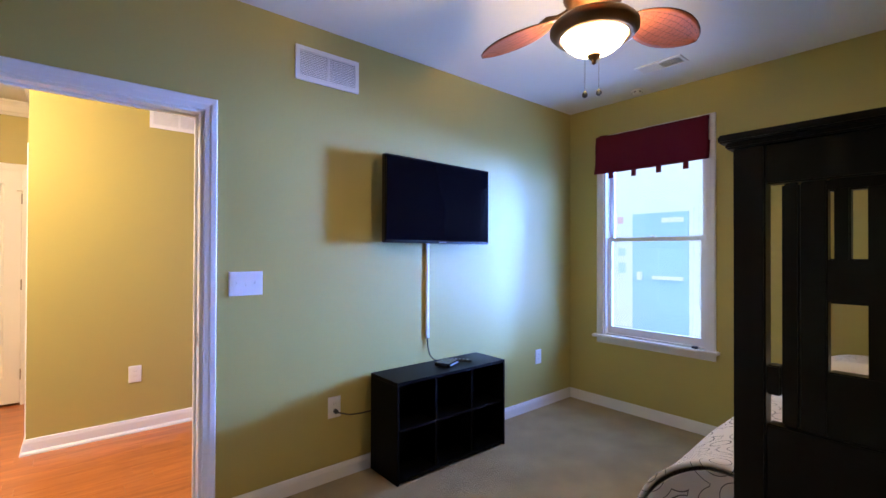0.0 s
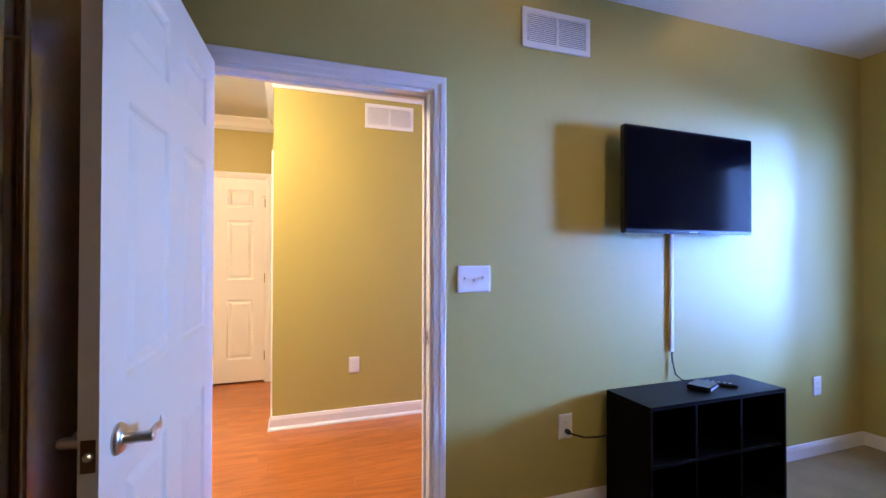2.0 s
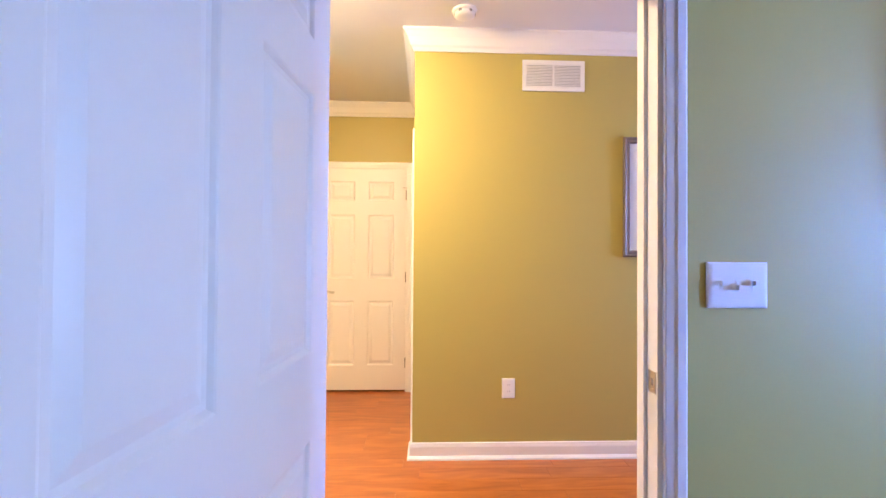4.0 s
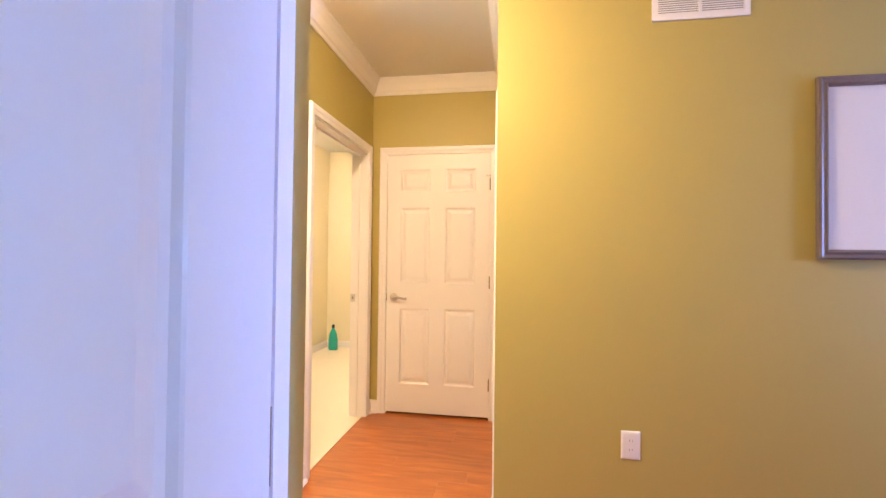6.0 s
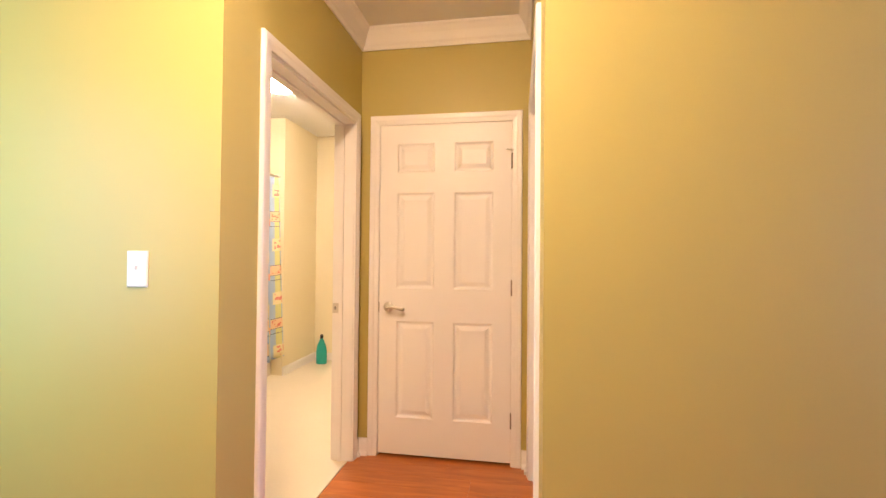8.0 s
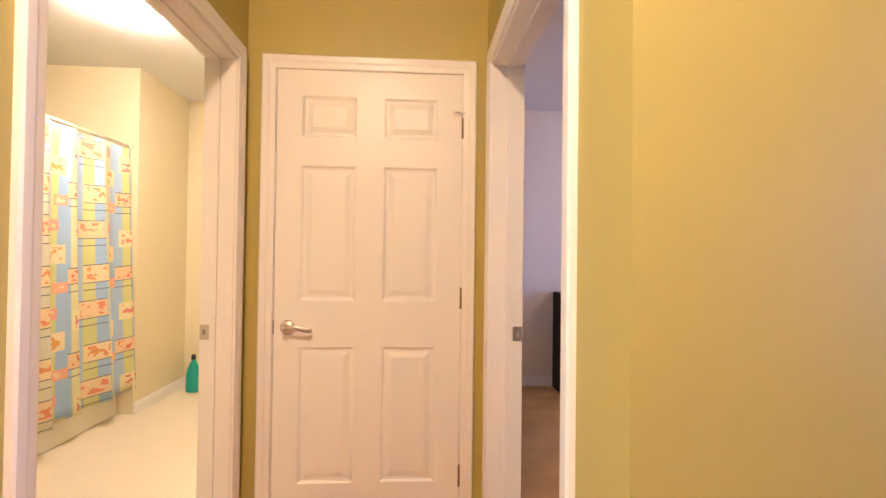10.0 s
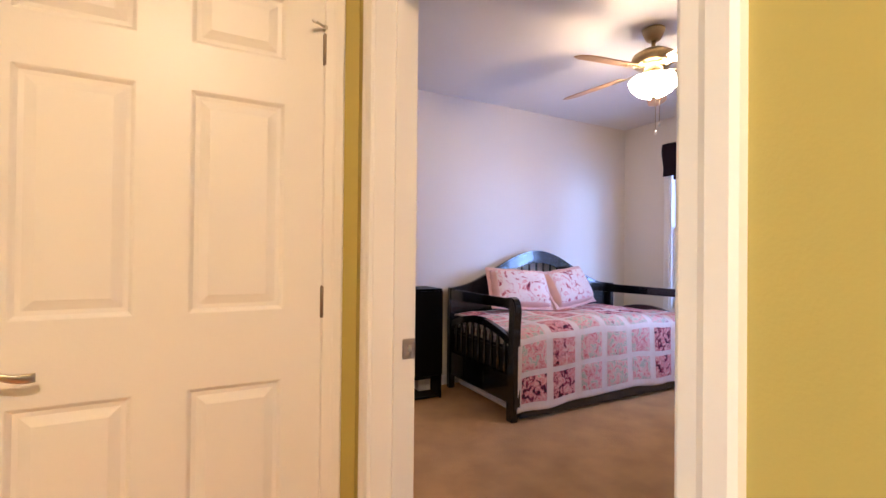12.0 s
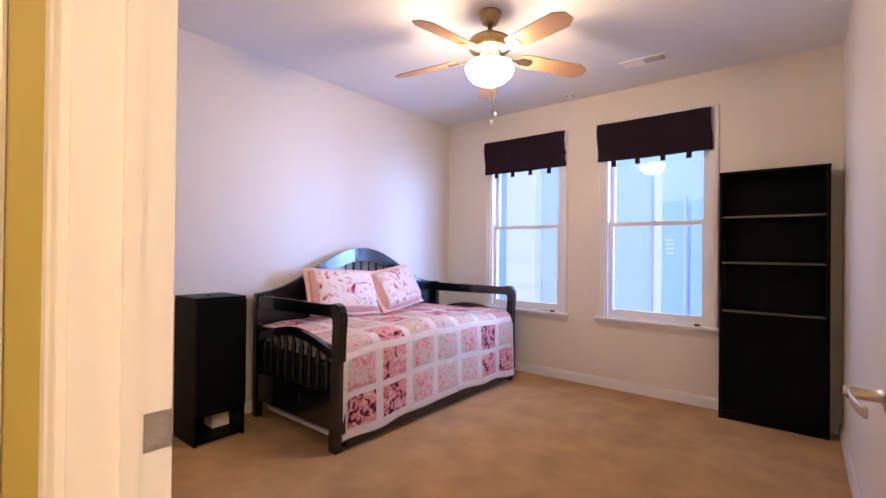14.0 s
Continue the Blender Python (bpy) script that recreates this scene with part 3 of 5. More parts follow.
wall("wall_second_door", "x", XN, XN2 - 0.03, YH, YC + 0.115, 0, H, [(D2[0] - 0.02, D2[1] + 0.02, 0, DT)], OLIVE)
wall("wall_second_door_inside", "x", XN2 - 0.03, XN2, YB2, YN, 0, H, [(D2[0] - 0.02, D2[1] + 0.02, 0, DT)], CREAM)
solid("wall_corner_post", B(XN2 - 0.03, XN2, YH, YB2, 0, H), OLIVE, kind="structure")
wall("wall_closet", "y", YC, YC + 0.115, XB, XN, 0, H, [(-1.058, -0.206, 0, DT)], OLIVE)
wall("wall_bath_door", "x", XB2 + 0.03, XB, 3.97, YC + 0.115, 0, H, [(DB[0] - 0.02, DB[1] + 0.02, 0, DT)], OLIVE)
wall("wall_bath_door_inside", "x", XB2, XB2 + 0.03, 4.09, 7.6, 0, H, [(DB[0] - 0.02, DB[1] + 0.02, 0, DT)], BATHW)
wall("wall_switch", "y", 3.97, 4.06, -4.3, XB2 + 0.03, 0, H, [], OLIVE)
wall("wall_bath_south", "y", 4.06, 4.09, -3.42, XB2 + 0.03, 0, H, [], BATHW)
wall("wall_hall_stub", "x", -0.57, -0.45, YTVB, 2.75, 0, H, [], OLIVE)
# the hole is an added, unseen opening for the west daylight lamp
wall("wall_hall_south", "y", 2.63, 2.75, -4.3, -0.57, 0, H, [(-3.15, -2.05, 0.75, 2.15)], OLIVE)
wall("wall_hall_west", "x", -4.42, -4.3, 2.63, 4.06, 0, H, [], OLIVE)
wall("wall_bath_west", "x", -3.54, -3.42, 4.06, 7.72, 0, H, [], BATHW)
wall("wall_bath_north", "y", 7.6, 7.72, -3.42, XB2 + 0.03, 0, H, [], BATHW)
solid("wall_tub_end", B(-3.42, -2.55, 6.86, 7.6, 0, H), BATHW, kind="structure")
solid("wall_tub_start", B(-3.42, -2.62, 5.30, 5.42, 0, H), BATHW, kind="structure")
wall("wall_north_bedroom", "y", YN, YN + 0.12, XN2 - 0.03, XE2 + 0.16, 0, H, [], CREAM)
wall("wall_east_second", "x", XE2, XE2 + 0.14, YB2 - 0.06, YN, 0, H, [(*W2, *WZ), (*W3, *WZ)], CREAM)
solid("wall_closet_back", B(XB2 + 0.03, XN2 - 0.03, 6.1, 6.2, 0, H), CREAM, kind="structure")

solid("ceiling", B(XW1 - 0.12, XE1 + 0.16, YS1 - 0.12, YTVB - 0.05, H, H + 0.12), CEIL, kind="structure")
solid("ceiling_hall", B(-4.42, XE1 + 0.16, YTVB - 0.05, 4.06, H, H + 0.12), CEIL, kind="structure")
solid("ceiling_nook", B(XB2 + 0.03, XN2 - 0.03, 4.06, 6.2, H, H + 0.12), CEIL, kind="structure")
solid("ceiling_second", B(XN2 - 0.03, XE2 + 0.16, 4.06, YN + 0.12, H, H + 0.12), CEIL, kind="structure")
solid("ceiling_bath", B(-3.54, XB2 + 0.03, 4.06, 7.72, H, H + 0.12), CEIL, kind="structure")

solid("floor_carpet_first", B(XW1 - 0.12, XE1, YS1, YTV + 0.05, -0.10, 0), CARPET1, kind="structure")
solid("floor_carpet_second", B(-0.05, XE2, YB2 - 0.06, YN, -0.10, 0), CARPET2, kind="structure")
solid("floor_bath", B(-3.42, -1.19, 4.06, 7.6, -0.10, 0), VINYL, kind="structure")
solid("floor_closet", B(XB, XN, YC + 0.03, 6.1, -0.10, -0.002), CARPET2, kind="structure")

BASE = [(0, 0), (0.016, 0), (0.016, 0.006), (0.014, 0.060), (0.010, 0.076), (0.006, 0.086), (0, 0.086)]
HBASE = [(0, 0), (0.030, 0), (0.029, 0.010), (0.020, 0.020), (0.016, 0.024), (0.015, 0.075), (0.009, 0.098), (0, 0.100)]
CROWN = [(0, H), (0.072, H), (0.072, H - 0.012), (0.062, H - 0.022), (0.044, H - 0.050), (0.028, H - 0.092), (0.018, H - 0.102), (0.010, H - 0.122), (0, H - 0.122)]
c = 0.062
for pts in (((D1[1] + c, YTV), (XE1, YTV), (XE1, YS1)), ((XE1, YS1), (XW1, YS1), (XW1, YTV), (D1[0] - c, YTV))):
    sweep_xy(pts, BASE, TRIM, "baseboard", -1)
sweep_xy(((XE1, YH), (XN, YH), (XN, D2[0] - c)), HBASE, TRIM, "baseboard", 1)
sweep_xy(((XN, D2[1] + c), (XN, YC), (-0.224 + c, YC)), HBASE, TRIM, "baseboard", 1)
sweep_xy(((-1.04 - c + 0.004, YC), (XB, YC), (XB, DB[1] + c)), HBASE, TRIM, "baseboard", 1)
sweep_xy(((XB, DB[0] - c), (XB, 3.97), (-4.3, 3.97)), HBASE, TRIM, "baseboard", 1)
sweep_xy(((XN2, D2[1] + c), (XN2, YN), (XE2, YN), (XE2, YB2), (XN2, YB2)), BASE, TRIM, "baseboard", -1)
sweep_xy(((-2.55, 6.86), (-2.55, 7.6), (XB2, 7.6), (XB2, DB[1] + c)), BASE, TRIM, "baseboard", -1)
sweep_xy(((XE1, YH), (XN, YH), (XN, YC), (XB, YC), (XB, 3.97), (-4.3, 3.97)), CROWN, TRIM, "crown_moulding", 1)

# ---- doors ----
def frame_y(name, y0, y1, a0, a1, label, stop=None, both=True, reveal=0.005):
    """Jambs, head and casings of an opening through a wall across y."""
    e = thing(name, ((a0 + a1) / 2, (y0 + y1) / 2, 0), label, "door frame", "", "structure")
    j = 0.02
    part("jamb", B(a0, a0 + j, y0, y1, 0, DT - j), TRIM, e)
    part("jamb", B(a1 - j, a1, y0, y1, 0, DT - j), TRIM, e)
    part("head", B(a0, a1, y0, y1, DT - j, DT), TRIM, e)
    if stop:
        s0, s1 = stop
        part("stop", B(a0 + j, a0 + j + 0.011, s0, s1, 0, DT - j), TRIM, e)
        part("stop", B(a1 - j - 0.011, a1 - j, s0, s1, 0, DT - j), TRIM, e)
        part("stop", B(a0 + j + 0.011, a1 - j - 0.011, s0, s1, DT - j - 0.011, DT - j), TRIM, e)
    casing(lambda a, z, v: Vector((a, y0 - v, z)), a0 + reveal, a1 - reveal, DT - 0.005, e)
    if both:
        casing(lambda a, z, v: Vector((a, y1 + v, z)), a0 + reveal, a1 - reveal, DT - 0.005, e)
    return e


def frame_x(name, x0, x1, a0, a1, label, stop=None):
    e = thing(name, ((x0 + x1) / 2, (a0 + a1) / 2, 0), label, "door frame", "", "structure")
    j = 0.02
    part("jamb", B(x0, x1, a0 - j, a0, 0, DT), TRIM, e)
    part("jamb", B(x0, x1, a1, a1 + j, 0, DT), TRIM, e)
    part("head", B(x0, x1, a0, a1, DT - j, DT), TRIM, e)
    if stop:
        s0, s1 = stop
        part("stop", B(s0, s1, a0, a0 + 0.011, 0, DT - j), TRIM, e)
        part("stop", B(s0, s1, a1 - 0.011, a1, 0, DT - j), TRIM, e)
        part("stop", B(s0, s1, a0 + 0.011, a1 - 0.011, DT - j - 0.011, DT - j), TRIM, e)
    casing(lambda a, z, v: Vector((x0 - v, a, z)), a0 - 0.005, a1 + 0.005, DT - 0.005, e)
    casing(lambda a, z, v: Vector((x1 + v, a, z)), a0 - 0.005, a1 + 0.005, DT - 0.005, e)
    return e


def strike(parent, c, ax, n):
    """A strike plate with its hole; ax: across the jamb, n: out of the jamb."""
    c, ax, n = Vector(c), Vector(ax), Vector(n)
    m = Matrix.Translation(c) @ Matrix((ax, n, Vector((0, 0, 1)))).transposed().to_4x4()
    p = part("strike_plate", B(-0.020, 0.020, 0, 0.002, -0.030, 0.030, 0.0008, m), NICKEL, parent, "satin nickel strike plate")
    part("latch_hole", B(-0.004, 0.008, 0.0019, 0.0024, -0.010, 0.010, m=m), GREYP, p)
    for s in (-1, 1):
        part("screw", L([(0.004, 0), (0.004, 0.0028), (0.002, 0.0032)], m @ pose(0, 0, s * 0.022, -90), 8), NICKEL, p)


def hinge(parent, c, n, leaf, axis_out=0.006):
    """A butt hinge: knuckle upright at c, one leaf lying along leaf."""
    c, leafv, n = Vector(c), Vector(leaf), Vector(n)
    h = part("hinge", L([(0.0065, -0.045), (0.0065, 0.045), (0.004, 0.05)], Matrix.Translation(c), 10), OLDNICKEL, parent, "aged nickel hinge", True)
    m = Matrix.Translation(c) @ Matrix((leafv, n, Vector((0, 0, 1)))).transposed().to_4x4()
    part("leaf", B(0, 0.032, -0.001, 0.002, -0.045, 0.045, 0.0008, m), OLDNICKEL, h)
    for z in (-0.03, 0.0, 0.03):
        part("screw", L([(0.0042, 0), (0.0042, 0.0026), (0.002, 0.003)], m @ pose(0.018 if z else 0.024, 0.0, z, -90), 8), GREYP, h)


f1 = frame_y("door_frame_1", YTV, YTVB, *D1, "white painted door frame with moulded casing", (2.43, 2.455))
strike(f1, (D1[1] - 0.02, 2.402, 0.91), (0, -1, 0), (-1, 0, 0))
f2 = frame_x("door_frame_2", XN, XN2, *D2, "white painted door frame with strike plate", (-0.055, -0.032))
strike(f2, (-0.004, D2[1], 0.915), (1, 0, 0), (0, -1, 0))
f3 = frame_x("door_frame_3", XB2, XB, *DB, "white painted bathroom door frame", (-1.25, -1.227))
strike(f3, (-1.272, DB[1], 0.913), (-1, 0, 0), (0, -1, 0))
f4 = frame_y("door_frame_4", YC, YC + 0.115, -1.058, -0.206, "white painted closet door frame", None, False, 0.018)

DW1 = 0.907
door_first = panel_door("door_1", pose(-0.325, 2.352, 0, 0, 0, -94.1), DW1, 2.03, 0.034, DOORW, "white six-panel door standing open into the bedroom")
md = pose(-0.325, 2.352, 0, 0, 0, -94.1)
fx = (md.to_3x3() @ Vector((1, 0, 0)))
fy = (md.to_3x3() @ Vector((0, 1, 0)))
lever(door_first, md @ Vector((DW1 - 0.078, 0.034, 0.922)), fy, -fx)
lever(door_first, md @ Vector((DW1 - 0.078, 0.0, 0.922)), -fy, -fx)
lp = part("latch_plate", B(DW1 - 0.0005, DW1 + 0.0015, 0.005, 0.029, 0.892, 0.952, m=md), BRONZE, door_first, "dark latch plate")
part("latch_bolt", L([(0.008, 0), (0.008, 0.006), (0.005, 0.010)], md @ pose(DW1 + 0.001, 0.018, 0.922, 0, 90, 0), 10), NICKEL, lp)
for zz in (0.25, 1.03, 1.80):
    hinge(door_first, md @ Vector((-0.005, 0.0, zz)), fx, fy)

m2 = pose(0.024, 4.239, 0, 0, 0, -2.2)
door_second = panel_door("door_2", m2, 0.90, 2.03, 0.036, DOORW, "white six-panel door opened flat into the second bedroom")
lever(door_second, m2 @ Vector((0.835, 0.036, 0.945)), (0, 1, 0), (-1, 0, 0))
lever(door_second, m2 @ Vector((0.835, 0.0, 0.945)), (0, -1, 0), (-1, 0, 0))
for zz in (0.25, 1.044, 1.80):
    lf = [(0.0015, zz - 0.045), (0.020, zz - 0.045)] + [(0.020 + 0.012 * math.sin(a), zz - 0.033 - 0.012 * math.cos(a)) for a in (0.4, 0.8, 1.2, 1.57)]
    lf += [(p, 2 * zz - q) for p, q in reversed(lf)]
    h2 = part("hinge_leaf", prism(bmesh.new(), lf, lambda p, q, t: m2 @ Vector((t, p, q)), -0.0022, 0.0), OLDNICKEL, door_second, "rounded nickel hinge leaf")
    part("knuckle", L([(0.006, zz - 0.045), (0.006, zz + 0.045)], m2 @ pose(-0.004, -0.006, 0), 10), OLDNICKEL, h2, "", True)
    for dy, dz in ((0.012, 0.030), (0.022, 0.0), (0.012, -0.030)):
        part("screw", L([(0.0045, 0), (0.0045, 0.0012), (0.002, 0.0016)], m2 @ pose(-0.0022, dy, zz + dz, 0, -90, 0), 10), GREYP, h2)

door_closet = panel_door("door_3", pose(-1.035, YC - 0.002, 0), 0.808, 2.04, 0.036, DOORW, "closed white six-panel closet door with lever handle")
lever(door_closet, (-0.975, YC - 0.002, 0.915), (0, -1, 0), (1, 0, 0))
part("latch_plate", B(-1.038, -1.0345, YC - 0.004, YC + 0.02, 0.885, 0.945), BRONZE, door_closet)
for zz in (0.265, 1.045, 1.80):
    hinge(door_closet, (-0.223, YC - 0.006, zz), (0, -1, 0), (1, 0, 0))
stp = part("hinge_pin_stop", L([(0.009, 0), (0.009, 0.012)], pose(-0.223, YC - 0.006, 1.86), 10), NICKEL, door_closet, "hinge pin door stop")
part("stop_rod", tube(bmesh.new(), [(-0.223, YC - 0.008, 1.866), (-0.25, YC - 0.028, 1.866), (-0.262, YC - 0.034, 1.866)], 0.004), NICKEL, stp)
part("stop_pad", L([(0.007, 0), (0.007, 0.010)], pose(-0.262, YC - 0.036, 1.866, 90), 10), PLASTIC, stp)


# ---- windows ----
def window(name, x, y0, y1, label):
    """A double-hung window in an outer wall facing east: x is the wall's inner face."""
    e = thing(name, (x, (y0 + y1) / 2, WZ[0]), label, "window", "double-hung windows", "structure")
    z0, z1 = WZ
    t = 0.14
    part("jamb_liner", B(x, x + t, y0, y0 + 0.018, z0, z1), TRIM, e)
    part("jamb_liner", B(x, x + t, y1 - 0.018, y1, z0, z1), TRIM, e)
    part("head_liner", B(x, x + t, y0 + 0.018, y1 - 0.018, z1 - 0.018, z1), TRIM, e)
    part("sill_liner", B(x + 0.01, x + t + 0.03, y0 + 0.018, y1 - 0.018, z0 - 0.01, z0 + 0.012), TRIM, e)
    casing(lambda a, z, v: Vector((x - v, a, z)), y0, y1, z1, e, z0)
    part("window_sill", B(x - 0.055, x + 0.012, y0 - 0.085, y1 + 0.085, z0 - 0.024, z0, 0.005), TRIM, e)
    part("apron", B(x - 0.015, x, y0 - 0.06, y1 + 0.06, z0 - 0.075, z0 - 0.024, 0.003), TRIM, e)
    zm = 1.455
    for nm, xa, lo, hi in (("upper_sash", x + 0.075, zm - 0.016, z1 - 0.018), ("lower_sash", x + 0.035, z0 + 0.012, zm + 0.018)):
        a0, a1, st = y0 + 0.020, y1 - 0.020, 0.036
        bm = bmesh.new()
        bot = 0.06 if nm == "lower_sash" else 0.034
        top = 0.034 if nm == "lower_sash" else 0.045
        box(bm, xa, xa + 0.034, a0, a0 + st, lo, hi)
        box(bm, xa, xa + 0.034, a1 - st, a1, lo, hi)
        box(bm, xa, xa + 0.034, a0 + st, a1 - st, lo, lo + bot)
        box(bm, xa, xa + 0.034, a0 + st, a1 - st, hi - top, hi)
        s = part(nm, bm, PLASTIC, e)
        g = part("pane", B(xa + 0.014, xa + 0.019, a0 + st, a1 - st, lo + bot, hi - top), GLASS, s, "clear window glass")
        g.visible_shadow = False
    ym = (y0 + y1) / 2
    lk = part("sash_lock", L([(0.018, 0), (0.018, 0.006), (0.010, 0.012), (0.004, 0.016)], pose(x + 0.052, ym, zm + 0.018), 14), PLASTIC, e)
    part("lock_lever", B(x + 0.040, x + 0.052, ym - 0.004, ym + 0.035, zm + 0.026, zm + 0.032, 0.002), PLASTIC, lk)
    part("tilt_latch", B(x + 0.035, x + 0.060, y0 + 0.03, y0 + 0.075, zm + 0.018, zm + 0.026, 0.002), PLASTIC, e)
    part("tilt_latch", B(x + 0.035, x + 0.060, y1 - 0.075, y1 - 0.03, zm + 0.018, zm + 0.026, 0.002), PLASTIC, e)
    cl = part("sill_latch", B(x - 0.03, x + 0.0, y0 + 0.06, y0 + 0.10, z0, z0 + 0.016, 0.003), RUBBER, e, "small dark latch")
    part("latch_arm", B(x - 0.018, x - 0.008, y0 + 0.10, y0 + 0.19, z0 + 0.004, z0 + 0.010, 0.002), NICKEL, cl)
    return e


window("window_1", XE1, *W1, "white double-hung window with sill onto a bright court")
window("window_2", XE2, *W2, "white double-hung window with sill beside the daybed")
window("window_3", XE2, *W3, "white double-hung window with sill beside the bookcase")


def roman_blind(x, y0, y1, z0, z1, cloth, label, sag):
    """A raised roman blind with hanging tabs."""
    e = thing("roman_blind", (x, (y0 + y1) / 2, z1), label, "blind", "raised roman blinds")
    rng = random.Random(int(y0 * 100))
    pitch = rng.random() * 6

    def front(u, v):
        y = y0 + (y1 - y0) * u
        z = z1 - (z1 - z0) * v
        fold = 0.010 * math.sin(v * math.pi * 2.0) + 0.004 * math.sin(u * 11 + pitch) * v + 0.003 * math.sin(u * 27 + v * 4 + pitch)
        edge = 0.012 * math.exp(-((u - 0.93) / 0.05) ** 2) * (1 - v) * sag
        return Vector((x - 0.045 - fold - 0.012 * v, y - 0.006 * math.sin(v * 3 + pitch), z + edge - 0.006 * math.sin(u * math.pi) * v))

    part("cloth", grid(front, 40, 14, 0.006), cloth, e, "", True)

    def back(u, v):
        p = front(u, 0.55 + 0.42 * v)
        return p + Vector((0.028, 0, -0.004))

    part("folded_layer", grid(back, 30, 8, 0.006), cloth, e, "", True)
    part("head_rail", B(x - 0.044, x - 0.018, y0 + 0.012, y1 - 0.012, z1 - 0.035, z1 - 0.004, 0.003), cloth, e)
    for i in range(4):
        yc = y0 + (y1 - y0) * (0.17 + 0.222 * i)
        dz = rng.uniform(-0.006, 0.006)
        bm = bmesh.new()
        w = 0.019
        k = rng.uniform(-0.006, 0.006)
        prism(bm, [(yc - w, z0 + 0.02), (yc + w, z0 + 0.02), (yc + w + k, z0 - 0.052 + dz), (yc - w + k, z0 - 0.052 + dz)], lambda a, b, t: Vector((t, a, b)), x - 0.058, x - 0.044, 0.002)
        part("tab", bm, cloth, e)
    cd = part("pull_cord", tube(bmesh.new(), [(x - 0.022, y0 + 0.07, z1 - 0.03), (x - 0.024, y0 + 0.074, 1.5), (x - 0.022, y0 + 0.072, 0.95)], 0.0016, 6), LINEN, e)
    part("cord_knob", L([(0.003, 0.02), (0.007, 0.008), (0.006, 0.0)], pose(x - 0.022, y0 + 0.072, 0.93), 10), PLASTIC, cd)
    return e


roman_blind(XE1, 1.175, 2.085, 2.035, 2.355, BURGUNDY, "burgundy cloth roman blind drawn up above the window", 1.0)
roman_blind(XE2, 6.12, 7.02, 2.02, 2.36, PLUM, "dark plum cloth roman blind drawn up beside the corner", 0.4)
roman_blind(XE2, 4.92, 5.81, 2.015, 2.35, PLUM, "dark plum cloth roman blind drawn up near the bookcase", 0.4)

# ---- the court outside ----
solid("ground", B(3.95, 60, -40, 50, -0.35, -0.15), EXTG, "grey concrete ground of the court", kind="structure")
solid("facade", B(7.7, 7.95, -8, 4.9, -0.15, 9.0), EXTW, "white rendered wall across the court", kind="structure")
solid("facade_blue", B(7.7, 7.95, 4.9, 20, -0.15, 9.0), EXTB, "pale blue panelled wall across the court", kind="structure")
xd = thing("door_4", (7.69, 3.32, -0.15), "blue steel exit door across the court", "door", "", "structure")
part("leaf", B(7.66, 7.70, 2.86, 3.78, -0.10, 2.02, 0.004), EXTD, xd)
part("door_frame", B(7.68, 7.72, 2.79, 2.858, -0.15, 2.09), EXTW, xd)
part("door_frame", B(7.68, 7.72, 3.782, 3.85, -0.15, 2.09), EXTW, xd)
part("push_bar", B(7.60, 7.64, 2.92, 3.42, 0.90, 0.96, 0.006), PLASTIC, xd)
part("push_bar_end", B(7.60, 7.66, 3.60, 3.68, 0.88, 1.02, 0.006), PLASTIC, xd)
part("sign_plate", B(7.652, 7.658, 2.93, 3.28, 1.85, 1.93), PLASTIC, xd)
for nm, y, z, w, h, mm in (("red_sign", 4.02, 1.93, 0.10, 0.12, REDSIGN), ("wall_sign", 3.99, 1.36, 0.13, 0.13, EXTB), ("wall_sign", 3.99, 1.08, 0.13, 0.18, EXTB)):
    tagged(solid(nm, B(7.686, 7.698, y - w / 2, y + w / 2, z - h / 2, z + h / 2), mm), "small plate on the white court wall", "sign")
for y, w, d in ((8.63, 0.62, 0.30), (7.88, 0.10, 0.08), (10.6, 0.5, 0.35)):
    tagged(solid("pilaster", B(7.69 - d, 7.69, y - w / 2, y + w / 2, -0.15, 8.5, 0.01), EXTW, at=(7.5, y, -0.15)), "white square pilaster on the court wall", "pilaster", kind="structure")
xd2 = thing("door_5", (7.69, 5.95, -0.15), "blue steel door with louvre across the court", "door", "", "structure")
part("leaf", B(7.64, 7.70, 5.84, 6.15, -0.10, 2.05, 0.004), EXTD, xd2)
part("door_frame", B(7.60, 7.72, 6.152, 6.27, -0.15, 2.60), EXTW, xd2)
part("door_frame", B(7.62, 7.72, 5.80, 5.838, -0.15, 2.12), EXTB, xd2)
for i in range(4):
    part("louvre", B(7.625, 7.645, 5.98, 6.09, 1.20 + 0.07 * i, 1.23 + 0.07 * i), PLASTIC, xd2)
tagged(solid("utility_panel", B(7.62, 7.69, 5.46, 5.74, -0.10, 2.05, 0.006), EXTD), "blue steel utility panel on the court wall", "panel", kind="structure")
tagged(solid("recess_panel", B(7.66, 7.69, 8.97, 9.45, -0.10, 2.9, 0.006), EXTD), "blue recessed panel on the court wall", "panel", kind="structure")

# ---- lamps ----
GLOW1 = lit_glass("warm_lit_bowl_glass", (1.0, 0.74, 0.42), FAN1_GLOW, 0.3)
GLOW2 = lit_glass("bright_lit_bowl_glass", (1.0, 0.84, 0.68), FAN2_GLOW, 0.7)
GLOWH = glow("lit_hall_glass", (1.0, 0.74, 0.49), HALL_GLOW)
GLOWB = glow("lit_bath_glass", (1.0, 0.84, 0.68), BATH_GLOW)


